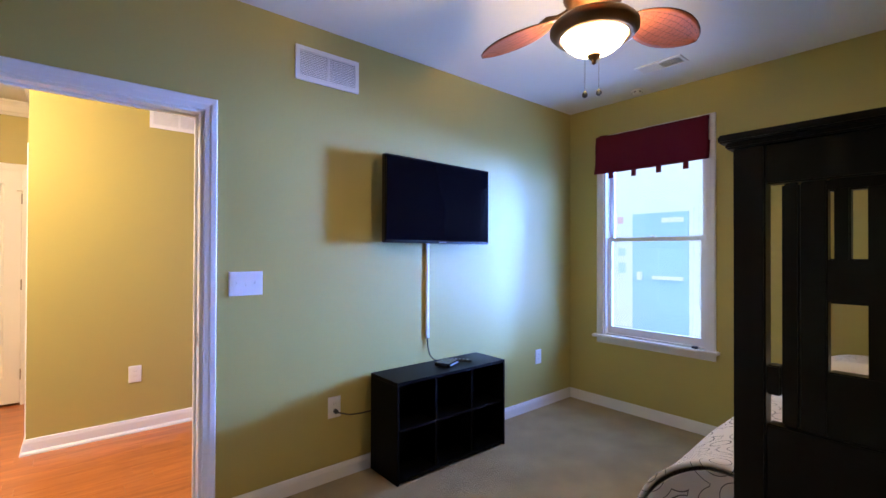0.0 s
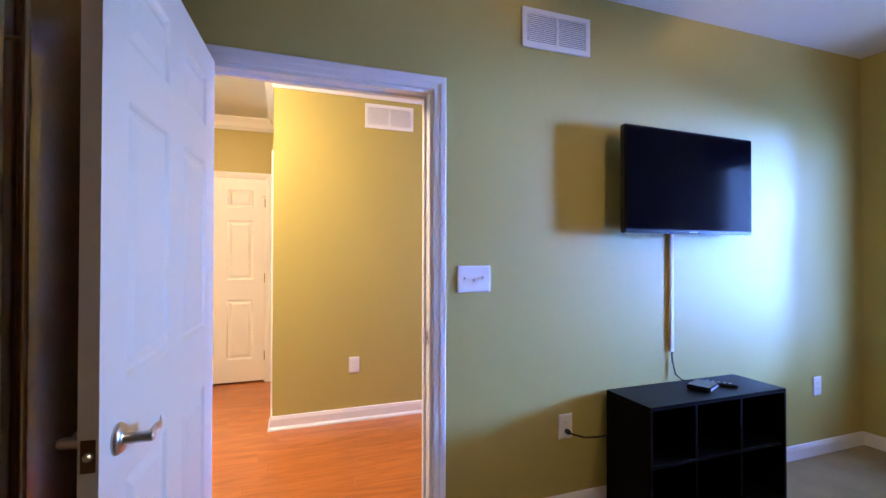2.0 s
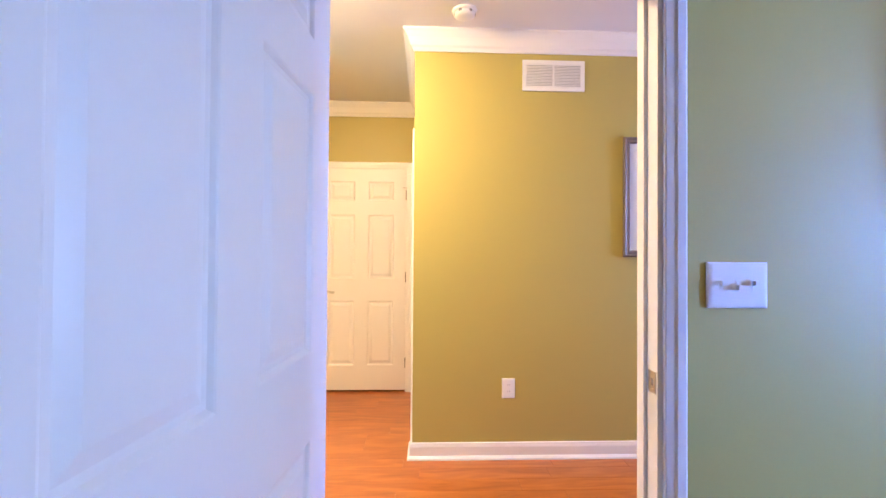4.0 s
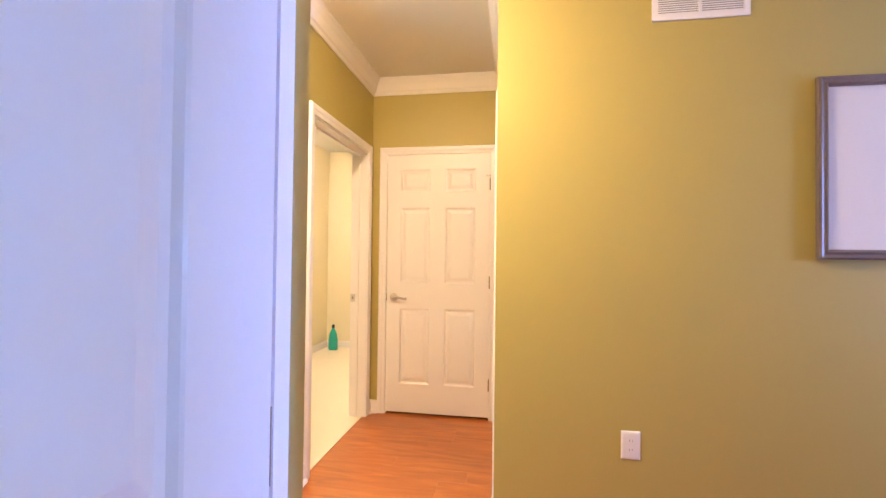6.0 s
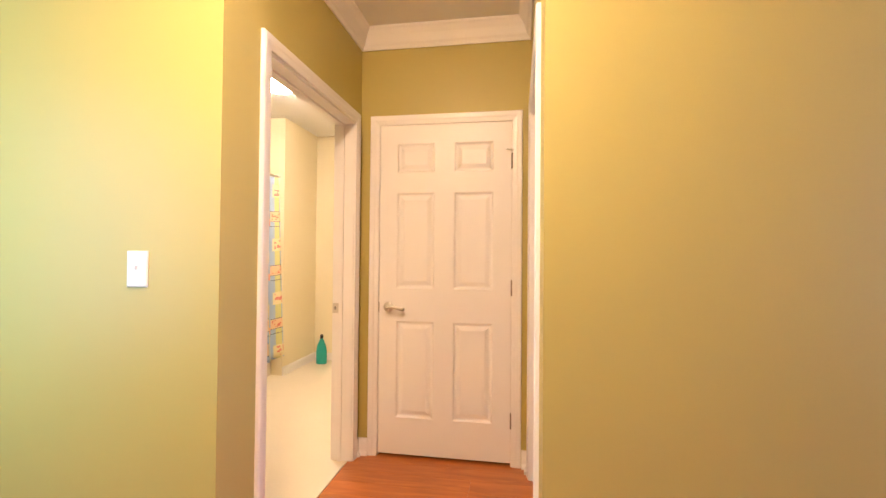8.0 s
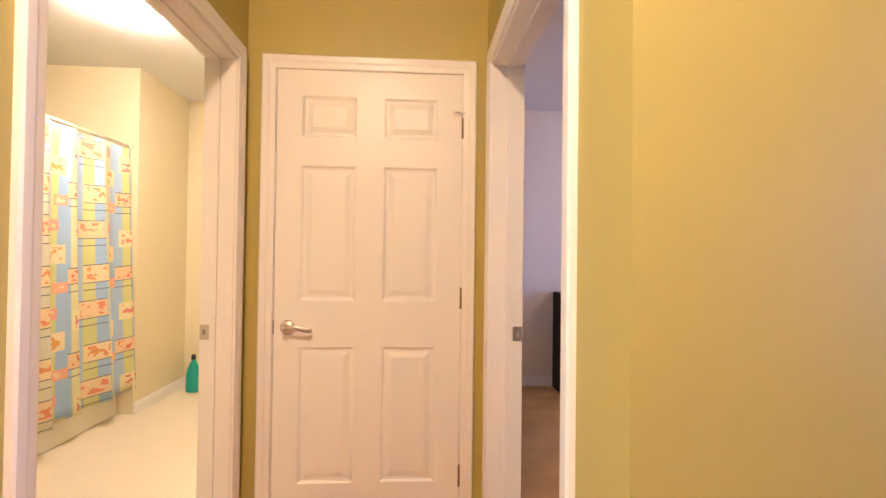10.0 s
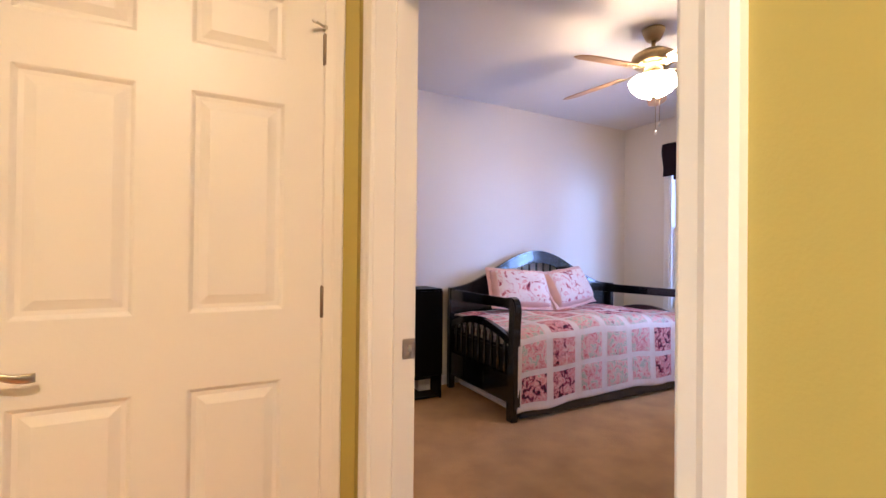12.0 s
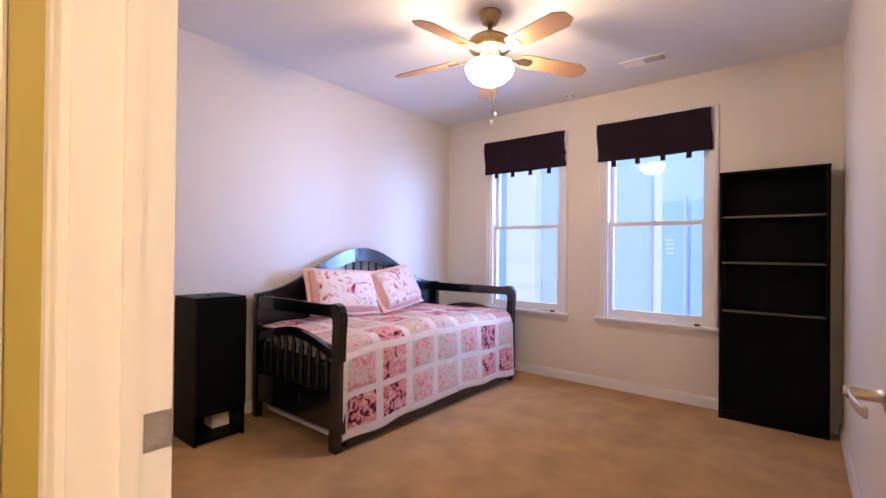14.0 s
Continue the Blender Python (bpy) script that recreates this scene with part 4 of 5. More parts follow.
def ceiling_fan_palm(x, y):
    """A bronze fan with three broad woven leaf blades and a lit bowl."""
    e = thing("ceiling_fan", (x, y, H), "bronze ceiling fan with woven leaf blades and lit bowl", "ceiling fan")
    T = pose(x, y, 0)
    part("canopy", L([(0.075, H), (0.075, H - 0.015), (0.055, H - 0.05), (0.020, H - 0.065)], T), BRONZE, e, "", True)
    part("downrod", L([(0.012, H - 0.06), (0.012, 2.50)], T, 12), BRONZE, e, "", True)
    part("motor_housing", L([(0.03, 2.53), (0.09, 2.52), (0.125, 2.48), (0.125, 2.42), (0.10, 2.385), (0.065, 2.375), (0.065, 2.335)], T, 32), BRONZE, e, "", True)
    part("light_ring", shell([(0.140, 2.322), (0.162, 2.316), (0.181, 2.295), (0.181, 2.276), (0.162, 2.254), (0.141, 2.246), (0.134, 2.256), (0.134, 2.29)], T, 40, True), BRONZE, e, "dark bronze ring", True)
    part("glass_bowl", shell([(0.134, 2.262), (0.128, 2.244), (0.113, 2.222), (0.087, 2.200), (0.052, 2.184), (0.024, 2.176)], T, 40), GLOW1, e, "lit frosted glass bowl", True)
    part("finial", L([(0.008, 2.184), (0.030, 2.180), (0.026, 2.168), (0.012, 2.157), (0.008, 2.149), (0.010, 2.143), (0.002, 2.137)], T, 16), BRONZE, e, "", True)
    for dx, dy, zb in ((-0.020, 0.03, 2.028), (0.030, -0.005, 2.040)):
        c = part("pull_chain", tube(bmesh.new(), [(x + dx, y + dy, 2.20), (x + dx, y + dy, zb)], 0.0011, 6), BRASS, e)
        part("pull_knob", L([(0.002, 0.03), (0.011, 0.018), (0.012, 0.008), (0.004, 0)], T @ pose(dx, dy, zb - 0.028), 12), RUBBER, c, "", True)
    outline = []
    n = 18
    for i in range(n + 1):
        s = i / n
        outline.append((0.20 + 0.40 * s, 0.112 * math.sin(math.pi * min(1, s * 0.985 + 0.015)) ** 0.62))
    for az in (97, -18, 214):
        R = T @ pose(0, 0, 2.395, 0, 0, az) @ pose(0, 0, 0, -13, 3, 0)

        def leaf(u, v, R=R):
            i = u * n
            k = min(int(i), n - 1)
            hw = outline[k][1] + (outline[k + 1][1] - outline[k][1]) * (i - k)
            r = 0.20 + 0.40 * u
            return R @ Vector((r, hw * (2 * v - 1), 0.012 * (1 - (2 * v - 1) ** 2) - 0.02 * u))

        b = part("blade", grid(leaf, 36, 12, 0.006), WOVEN, e, "brown woven palm blade", True)
        rim = [leaf(k / 30, 0) for k in range(31)] + [leaf(k / 30, 1) for k in range(30, -1, -1)]
        part("blade_rim", tube(bmesh.new(), rim, 0.0032, 6), BRONZE, b, "", True)
        for j in range(1, 13):
            part("blade_rib", tube(bmesh.new(), [leaf(0.10 + 0.064 * j - 0.05 * abs(2 * q / 8 - 1), 0.10 + 0.80 * q / 8) + Vector((0, 0, -0.006)) for q in range(9)], 0.0009, 5), BRONZE, b)
        for j in range(6):
            part("blade_rib", tube(bmesh.new(), [leaf(0.12 + 0.78 * q / 12, 0.14 + 0.144 * j) + Vector((0, 0, -0.0065)) for q in range(13)], 0.0008, 5), BRONZE, b)
        part("blade_arm", tube(bmesh.new(), [R @ Vector((0.09, 0, 0.02)), R @ Vector((0.15, 0.03, 0.0)), R @ Vector((0.20, 0.03, 0.012)), R @ Vector((0.25, 0, 0.012))], [0.012, 0.010, 0.012, 0.014], 8), BRONZE, e, "", True)
    return e


def ceiling_fan_maple(x, y):
    """A brass fan with five straight maple blades and a lit scalloped bowl."""
    e = thing("ceiling_fan", (x, y, H), "antique brass ceiling fan with five maple blades and bright bowl", "ceiling fan")
    T = pose(x, y, 0)
    part("canopy", L([(0.070, H), (0.068, H - 0.012), (0.045, H - 0.065), (0.030, H - 0.075)], T), BRASS, e, "", True)
    part("downrod", L([(0.013, H - 0.07), (0.013, 2.49)], T, 12), BRASS, e, "", True)
    part("motor_housing", L([(0.03, 2.505), (0.08, 2.50), (0.122, 2.475), (0.132, 2.45), (0.125, 2.42), (0.10, 2.405), (0.06, 2.40), (0.06, 2.36)], T, 36), BRASS, e, "", True)
    # disc added to keep the bowl's glow off the ceiling
    part("uplight_baffle", L([(0.060, 2.352), (0.086, 2.342), (0.086, 2.336), (0.030, 2.332)], T, 32), LITBRASS, e, "", True)
    part("switch_housing", L([(0.05, 2.37), (0.062, 2.36), (0.062, 2.345), (0.03, 2.338)], T, 30), BRASS, e, "", True)
    bm = bmesh.new()
    prof = [(0.138, 2.325), (0.148, 2.305), (0.138, 2.27), (0.105, 2.235), (0.06, 2.212), (0.02, 2.205)]
    seg = 60
    rings = []
    for r, z in prof:
        rings.append([bm.verts.new(T @ Vector((0.95 * r * (1 + 0.05 * abs(math.cos(4 * a))) * math.cos(a), 0.95 * r * (1 + 0.05 * abs(math.cos(4 * a))) * math.sin(a), z))) for a in [2 * math.pi * k / seg for k in range(seg)]])
    for p, q in zip(rings, rings[1:]):
        for k in range(seg):
            bm.faces.new((p[k], p[(k + 1) % seg], q[(k + 1) % seg], q[k]))
    bm.faces.new(rings[-1])
    part("glass_bowl", bm, GLOW2, e, "lit scalloped glass bowl", True)
    part("finial", L([(0.006, 2.21), (0.018, 2.207), (0.014, 2.198), (0.004, 2.192)], T, 14), BRASS, e, "", True)
    for dx, dy, zb in ((0.009, -0.012, 1.992), (0.024, -0.028, 2.04)):
        c = part("pull_chain", tube(bmesh.new(), [(x + dx, y + dy, 2.34), (x + dx, y + dy, zb)], 0.0018, 6), BRASS, e)
        part("pull_knob", L([(0.002, 0.028), (0.007, 0.02), (0.009, 0.008), (0.003, 0)], T @ pose(dx, dy, zb - 0.026), 12), PLASTIC, c, "", True)
    for k in range(5):
        R = T @ pose(0, 0, 2.388, 0, 0, 34 + 72 * k) @ pose(0, 0, 0, -14, 4, 0)
        bm = bmesh.new()
        prism(bm, [(0.20, -0.050), (0.23, -0.058), (0.58, -0.066), (0.635, -0.030), (0.635, 0.030), (0.58, 0.066), (0.23, 0.058), (0.20, 0.050)], lambda a, b, t: R @ Vector((a, b, t)), -0.003, 0.003, 0.0012)
        part("blade", bm, MAPLE, e, "light maple blade")
        bm = bmesh.new()
        prism(bm, [(0.09, -0.014), (0.17, -0.012), (0.20, -0.035), (0.26, -0.030), (0.275, 0), (0.26, 0.030), (0.20, 0.035), (0.17, 0.012), (0.09, 0.014)], lambda a, b, t: R @ Vector((a, b, t)), -0.009, -0.0035, 0.001)
        part("blade_arm", bm, LITBRASS, e)
    return e


ceiling_fan_palm(1.786, 0.965)
ceiling_fan_maple(1.985, 5.842)


def flush_light(x, y, r, material, label):
    e = thing("ceiling_light", (x, y, H), label, "ceiling light")
    T = pose(x, y, 0)
    part("base_ring", L([(r, H), (r, H - 0.02), (r - 0.012, H - 0.028), (r - 0.03, H - 0.028)], T, 40), PLASTIC, e, "", True)
    part("diffuser", L([(r - 0.022, H - 0.026), (r - 0.024, H - 0.045), (r * 0.7, H - 0.075), (r * 0.3, H - 0.09), (0.01, H - 0.093)], T, 40), material, e, "lit white diffuser", True)
    return e


flush_light(-0.72, 3.12, 0.15, GLOWH, "round flush hall ceiling light, switched on")
flush_light(-2.09, 5.92, 0.17, GLOWB, "round flush bathroom ceiling light, switched on")

# ---- first bedroom ----
def tv_place(a, z, v):
    return Vector((a, YTV - v, z))


plate("light_switch", tv_place, 0.801, 1.177, 0.168, 0.124, "white three-gang toggle switch plate on the olive wall", "light switch", "udu")
plate("power_outlet", tv_place, 1.304, 0.425, 0.080, 0.124, "white power outlet with a black plug in it", "outlet", "o", "outlets")
plate("power_outlet", tv_place, 3.225, 0.44, 0.076, 0.122, "white power outlet on the olive wall near the corner", "outlet", "o", "outlets")
wall_vent("return_vent", tv_place, 1.056, 1.452, 2.314, 2.508, 15, "white louvred return air grille high on the olive wall")

tv = thing("television", (2.04, 2.30, 1.68), "black flat-screen television on the wall, switched off", "television")
tm = pose(2.04, 2.262, 1.677, 0, 0, 2.0)
part("housing", B(-0.470, 0.470, 0.0, 0.040, -0.275, 0.275, 0.006, tm), TVBLACK, tv)
part("screen", B(-0.458, 0.458, -0.0025, 0.0005, -0.255, 0.263, 0, tm), SCREEN, tv, "glossy black screen")
part("back_bulge", B(-0.30, 0.30, 0.038, 0.062, -0.20, 0.16, 0.01, tm), TVBLACK, tv)
part("bracket", B(-0.12, 0.12, 0.058, 0.106, -0.10, 0.10, 0.004, tm), TVBLACK, tv)
for i in range(3):
    part("badge_bar", B(-0.03 + 0.022 * i, -0.014 + 0.022 * i, -0.0035, -0.001, -0.269, -0.263, 0, tm), GREYP, tv)

rw = thing("cable_raceway", (1.995, YTV, 0.75), "white plastic cable raceway under the television", "cable cover")
part("cover", B(1.983, 2.009, YTV - 0.016, YTV, 0.752, 1.42, 0.003), PLASTIC, rw)
part("cable", tube(bmesh.new(), [(1.996, YTV - 0.008, 0.76), (1.997, YTV - 0.012, 0.70), (2.01, YTV - 0.02, 0.63), (2.03, YTV - 0.045, 0.602), (2.05, YTV - 0.10, 0.600)], 0.004, 8), RUBBER, rw, "black cable", True)

cab = thing("cube_shelf", (1.99, 2.20, 0), "low black-brown six-cube shelf unit against the wall", "shelf")
cx0, cx1, cy0, cy1, cz = 1.540, 2.447, 2.058, 2.352, 0.592
part("top_panel", B(cx0, cx1, cy0, cy1, cz - 0.020, cz, 0.0015), BLACKL, cab)
part("bottom_panel", B(cx0 + 0.017, cx1 - 0.017, cy0, cy1, 0.012, 0.030, 0.001), BLACKL, cab)
part("side_panel", B(cx0, cx0 + 0.016, cy0, cy1, 0, cz - 0.0205, 0.001), BLACKL, cab)
part("side_panel", B(cx1 - 0.016, cx1, cy0, cy1, 0, cz - 0.0205, 0.001), BLACKL, cab)
part("back_panel", B(cx0 + 0.017, cx1 - 0.017, cy1 - 0.006, cy1 - 0.001, 0.0305, cz - 0.0205), BLACKL, cab)
part("middle_shelf", B(cx0 + 0.017, cx1 - 0.017, cy0 + 0.018, cy1 - 0.007, 0.293, 0.309, 0.001), BLACKL, cab)
for k in (1, 2):
    xx = cx0 + (cx1 - cx0) * k / 3
    for z0, z1 in ((0.0305, 0.2925), (0.3095, cz - 0.0205)):
        part("divider", B(xx - 0.008, xx + 0.008, cy0 + 0.018, cy1 - 0.007, z0, z1, 0.001), BLACKL, cab)

mbox = thing("media_box", (2.03, 2.20, cz), "small black media box on the cube shelf", "media player")
mm = pose(2.035, 2.205, cz, 0, 0, 24)
part("case", B(-0.075, 0.075, -0.055, 0.055, 0.002, 0.026, 0.004, mm), TVBLACK, mbox)
part("front_strip", B(-0.06, 0.06, -0.0565, -0.0545, 0.008, 0.018, 0, mm), GREYP, mbox)
rc = thing("remote_control", (2.17, 2.22, cz), "black remote control lying on the cube shelf", "remote control")
mm = pose(2.165, 2.215, cz, 0, 0, -52)
part("case", B(-0.085, 0.085, -0.02, 0.02, 0, 0.016, 0.005, mm), RUBBER, rc)
for i in range(5):
    for j in (-1, 1):
        part("button", B(-0.06 + 0.026 * i, -0.048 + 0.026 * i, j * 0.008 - 0.004, j * 0.008 + 0.004, 0.0155, 0.018, 0, mm), GREYP, rc)

plug = thing("appliance_cord", (1.304, YTV - 0.01, 0.41), "black plug and cord running to the cube shelf", "cable")
part("plug_body", L([(0.010, 0), (0.013, 0.004), (0.013, 0.022), (0.007, 0.034)], pose(1.304, YTV - 0.0095, 0.405, 90), 14), RUBBER, plug, "", True)
part("cord", tube(bmesh.new(), [(1.304, YTV - 0.042, 0.405), (1.325, YTV - 0.055, 0.398), (1.38, YTV - 0.055, 0.378), (1.46, YTV - 0.045, 0.366), (1.538, YTV - 0.038, 0.362)], 0.0045, 8), RUBBER, plug, "", True)


def smoke_detector(x, y, r, label):
    e = thing("smoke_detector", (x, y, H), label, "smoke detector", "ceiling detectors")
    T = pose(x, y, 0)
    part("base", L([(r, H), (r, H - 0.012), (r - 0.005, H - 0.014)], T, 28), PLASTIC, e, "", True)
    part("dome", L([(r * 0.86, H - 0.013), (r * 0.82, H - 0.03), (r * 0.6, H - 0.040), (r * 0.2, H - 0.043)], T, 28), PLASTIC, e, "", True)
    for a in range(6):
        part("vent_slot", B(-0.008, 0.008, -0.002, 0.002, -0.006, 0.006, 0, T @ pose(r * 0.84 * math.cos(a * math.pi / 3), r * 0.84 * math.sin(a * math.pi / 3), H - 0.021, 0, 0, 90 + 60 * a)), GREYP, e)
    return e


smoke_detector(3.55, 1.655, 0.043, "small white sprinkler cap on the bedroom ceiling")
smoke_detector(3.60, 6.03, 0.052, "small white detector on the second bedroom's ceiling")
smoke_detector(0.17, 3.70, 0.070, "white round smoke detector on the hall ceiling")


def ceiling_vent(x0, x1, y0, y1, label):
    e = thing("ceiling_vent", ((x0 + x1) / 2, (y0 + y1) / 2, H), label, "vent", "ceiling registers")
    b = 0.018
    part("backing", B(x0 + 0.01, x1 - 0.01, y0 + 0.01, y1 - 0.01, H - 0.002, H), GREYP, e)
    for r in ((x0, x1, y0, y0 + b), (x0, x1, y1 - b, y1), (x0, x0 + b, y0 + b, y1 - b), (x1 - b, x1, y0 + b, y1 - b), (x0 + b, x1 - b, (y0 + y1) / 2 - 0.005, (y0 + y1) / 2 + 0.005)):
        part("frame_bar", B(*r, H - 0.010, H), PLASTIC, e)
    n = 7
    for half in (0, 1):
        a0 = y0 + b if half == 0 else (y0 + y1) / 2 + 0.006
        a1 = (y0 + y1) / 2 - 0.006 if half == 0 else y1 - b
        for i in range(n):
            xc = x0 + b + (x1 - x0 - 2 * b) * (i + 0.5) / n
            part("slat", B(-0.006, 0.006, a0, a1, -0.0007, 0.0007, 0, pose(xc, 0, H - 0.006, 0, 35 if half else -35, 0)), PLASTIC, e)
    return e


ceiling_vent(3.13, 3.27, 1.16, 1.47, "white ceiling air register near the bedroom window")
ceiling_vent(3.17, 3.31, 5.13, 5.46, "white ceiling air register in the second bedroom")

# the bed and its tall headboard
bed = thing("bed", (2.4, -0.4, 0), "bed with white curl-patterned bedspread and tall dark headboard", "bed")


def spread(u, v):
    """The bedspread: over the north edge and the mattress top."""
    x = 1.395 + 2.0 * u
    s = v * 2.1
    if s < 0.45:
        k = s / 0.45
        y = 0.63 - 0.05 * k ** 0.8 - 0.015 * math.sin(x * 17) * (1 - k)
        z = 0.05 + 0.50 * k
    else:
        a = min((s - 0.45) / 0.345, 1.0) * math.pi / 2
        y = 0.58 - 0.22 * (1 - math.cos(a)) - max(0.0, s - 0.795)
        z = 0.55 + 0.22 * math.sin(a)
    z += 0.008 * math.sin(x * 9 + y * 6) + 0.005 * math.sin(y * 23 + x * 4)
    return Vector((x, y, z))


part("mattress", B(1.40, 3.38, -1.25, 0.50, 0.28, 0.68, 0.05), LINEN, bed)
part("bed_frame", B(1.40, 3.36, -1.2, 0.48, 0.10, 0.27, 0.01), ESPRESSO, bed)
for px, py in ((1.5, 0.28), (3.28, 0.28), (1.5, -1.1), (3.28, -1.1)):
    part("leg", B(px - 0.03, px + 0.03, py - 0.03, py + 0.03, 0, 0.10, 0.004), ESPRESSO, bed)
part("bedspread", grid(spread, 60, 60, 0.012), SWIRL, bed, "white bedspread with dark curls", True)
end_line = [spread(0, 0.012 * k) for k in range(38)]
end_line = [(p.y - 0.008, p.z - 0.008) for p in end_line] + [(end_line[-1].y, 0.05)]
part("bedspread_end", prism(bmesh.new(), end_line, lambda a, b, t: Vector((t, a, b)), 1.391, 1.399), SWIRL, bed)


def pillow_bm(m, w, h, t, puff=0.55):
    def f(u, v, s):
        a, b = 2 * u - 1, 2 * v - 1
        k = max(0.0, (1 - a ** 4) * (1 - b ** 4)) ** puff
        pinch = 1 - 0.05 * (a * a * b * b)
        return m @ Vector((a * w / 2 * pinch, b * h / 2 * pinch, s * t / 2 * k))
    bm = grid(lambda u, v: f(u, v, 1), 18, 18)
    other = grid(lambda u, v: f(u, v, -1), 18, 18)
    me = bpy.data.meshes.new("tmp")
    other.to_mesh(me)
    other.free()
    bm.from_mesh(me)
    bpy.data.meshes.remove(me)
    bmesh.ops.remove_doubles(bm, verts=bm.verts, dist=0.0005)
    return bm


part("pillow", pillow_bm(pose(1.62, -0.05, 0.86, 0, -58, 0), 0.45, 0.62, 0.2), LINEN, bed, "white bed pillow", True)
part("pillow", pillow_bm(pose(1.62, -0.80, 0.86, 0, -58, 0), 0.45, 0.62, 0.2), LINEN, bed, "white bed pillow", True)
hx0, hx1 = 1.345, 1.385
hb = part("headboard_post", B(hx0 - 0.004, hx1 + 0.004, 0.250, 0.316, 0, 1.600, 0.004), ESPRESSO, bed, "dark stained headboard")
part("headboard_post", B(hx0 - 0.004, hx1 + 0.004, -1.31, -1.244, 0, 1.600, 0.004), ESPRESSO, bed)
part("crown", B(hx0 - 0.030, hx1 + 0.020, -1.335, 0.342, 1.612, 1.632, 0.004), ESPRESSO, bed)
part("crown_cove", B(hx0 - 0.016, hx1 + 0.010, -1.325, 0.330, 1.598, 1.612, 0.004), ESPRESSO, bed)
part("top_rail", B(hx0, hx1, -1.243, 0.249, 1.505, 1.600, 0.003), ESPRESSO, bed)
part("low_panel", B(hx0, hx1, -1.243, 0.249, 0.20, 0.946, 0.003), ESPRESSO, bed)
for y in (0.1875, -1.2175):
    part("slat", B(hx0 + 0.006, hx1 - 0.006, y, y + 0.034, 0.947, 1.504, 0.005), ESPRESSO, bed)
part("lock_rail", B(hx0, hx1, 0.2220, 0.249, 1.015, 1.083, 0.003), ESPRESSO, bed)
y = 0.186
widths = (0.047, 0.010, 0.027, 0.026)
for k in range(7):
    for w, solid_bar in zip(widths, (True, False, True, False)):
        if y - w < -1.18:
            break
        if solid_bar:
            part("mullion", B(hx0 + 0.003, hx1 - 0.003, y - w, y, 0.947 if w > 0.04 else 1.300, 1.504, 0.003), ESPRESSO, bed)
        y -= w
    if y < -1.1:
        break
part("cross_rail", B(hx0 + 0.002, hx1 - 0.002, -1.18, 0.139, 1.236, 1.332, 0.003), ESPRESSO, bed)
part("cross_rail", B(hx0 + 0.002, hx1 - 0.002, -1.18, 0.139, 0.947, 1.088, 0.003), ESPRESSO, bed)
part("cross_rail", B(hx0 + 0.002, hx1 - 0.002, -1.18, 0.139, 1.478, 1.504, 0.003), ESPRESSO, bed)

wd = thing("wardrobe", (-0.9, 1.6, 0), "tall dark brown glossy wardrobe with two golden highlight bars", "wardrobe")
part("body", B(-1.22, -0.62, 1.02, 2.16, 0.06, 2.08, 0.006), WALNUT, wd)
part("plinth", B(-1.20, -0.64, 1.05, 2.13, 0, 0.06, 0.003), WALNUT, wd)
part("cornice", B(-1.24, -0.585, 0.99, 2.19, 2.08, 2.14, 0.012), WALNUT, wd)
for y0, y1 in ((1.03, 1.582), (1.602, 2.14)):
    d = part("door", B(-0.619, -0.597, y0, y1, 0.10, 2.05, 0.004), WALNUT, wd)
    part("door_panel", B(-0.598, -0.590, y0 + 0.09, y1 - 0.09, 0.20, 1.95, 0.006), WALNUT, d)
part("stile", L([(0.022, 0.06), (0.022, 2.08)], pose(-0.592, 1.045, 0), 20), WALNUT, wd, "", True)
part("stile", L([(0.012, 0.08), (0.012, 2.06)], pose(-0.592, 1.592, 0), 16), WALNUT, wd, "", True)
# bars added where golden highlights run down the glossy front
for yy in (1.545, 1.640):
    hd = part("handle", tube(bmesh.new(), [(-0.555, yy, 0.35), (-0.555, yy, 1.9)], 0.008, 12), LITBRASS, wd, "long brass bar drawn for a golden highlight", True)
    for zz in (0.5, 1.75):
        part("standoff", tube(bmesh.new(), [(-0.555, yy, zz), (-0.597, yy, zz)], 0.006, 8), BRASS, hd)

# ---- hall ----
def hall_place(a, z, v):
    return Vector((a, YH - v, z))


plate("power_outlet", hall_place, 0.477, 0.430, 0.080, 0.122, "white power outlet low on the yellow hall wall", "outlet", "o", "outlets")
wall_vent("return_vent", hall_place, 0.556, 0.948, 2.285, 2.477, 15, "white louvred return air grille high in the hall")
plate("light_switch", lambda a, z, v: Vector((a, 3.97 - v, z)), -1.472, 1.178, 0.080, 0.124, "white single toggle switch plate in the hall", "light switch", "u")

pic = thing("picture_frame", (1.55, YH, 1.62), "dark grey wooden picture frame with pale print on the hall wall", "picture")
px0, px1, pz0, pz1 = 1.195, 1.905, 1.25, 2.0
bm = bmesh.new()
prof = [(0, 0.004), (0, 0.026), (0.008, 0.031), (0.020, 0.026), (0.030, 0.030), (0.040, 0.020), (0.040, 0.004)]
loops = [[bm.verts.new(hall_place(*p, v)) for p in ((px0 + u, pz0 + u), (px1 - u, pz0 + u), (px1 - u, pz1 - u), (px0 + u, pz1 - u))] for u, v in prof]
for i in range(len(loops)):
    p, q = loops[i], loops[(i + 1) % len(loops)]
    for k in range(4):
        bm.faces.new((p[k], p[(k + 1) % 4], q[(k + 1) % 4], q[k]))
part("frame", bm, mat("dark_grey_picture_wood", (0.16, 0.125, 0.11), 0.4, var=0.3, scale=10, fine=80), pic, "dark grey wood moulding")
part("print", B(px0 + 0.038, px1 - 0.038, YH - 0.012, YH - 0.004, pz0 + 0.038, pz1 - 0.038), PAPER, pic, "pale print")

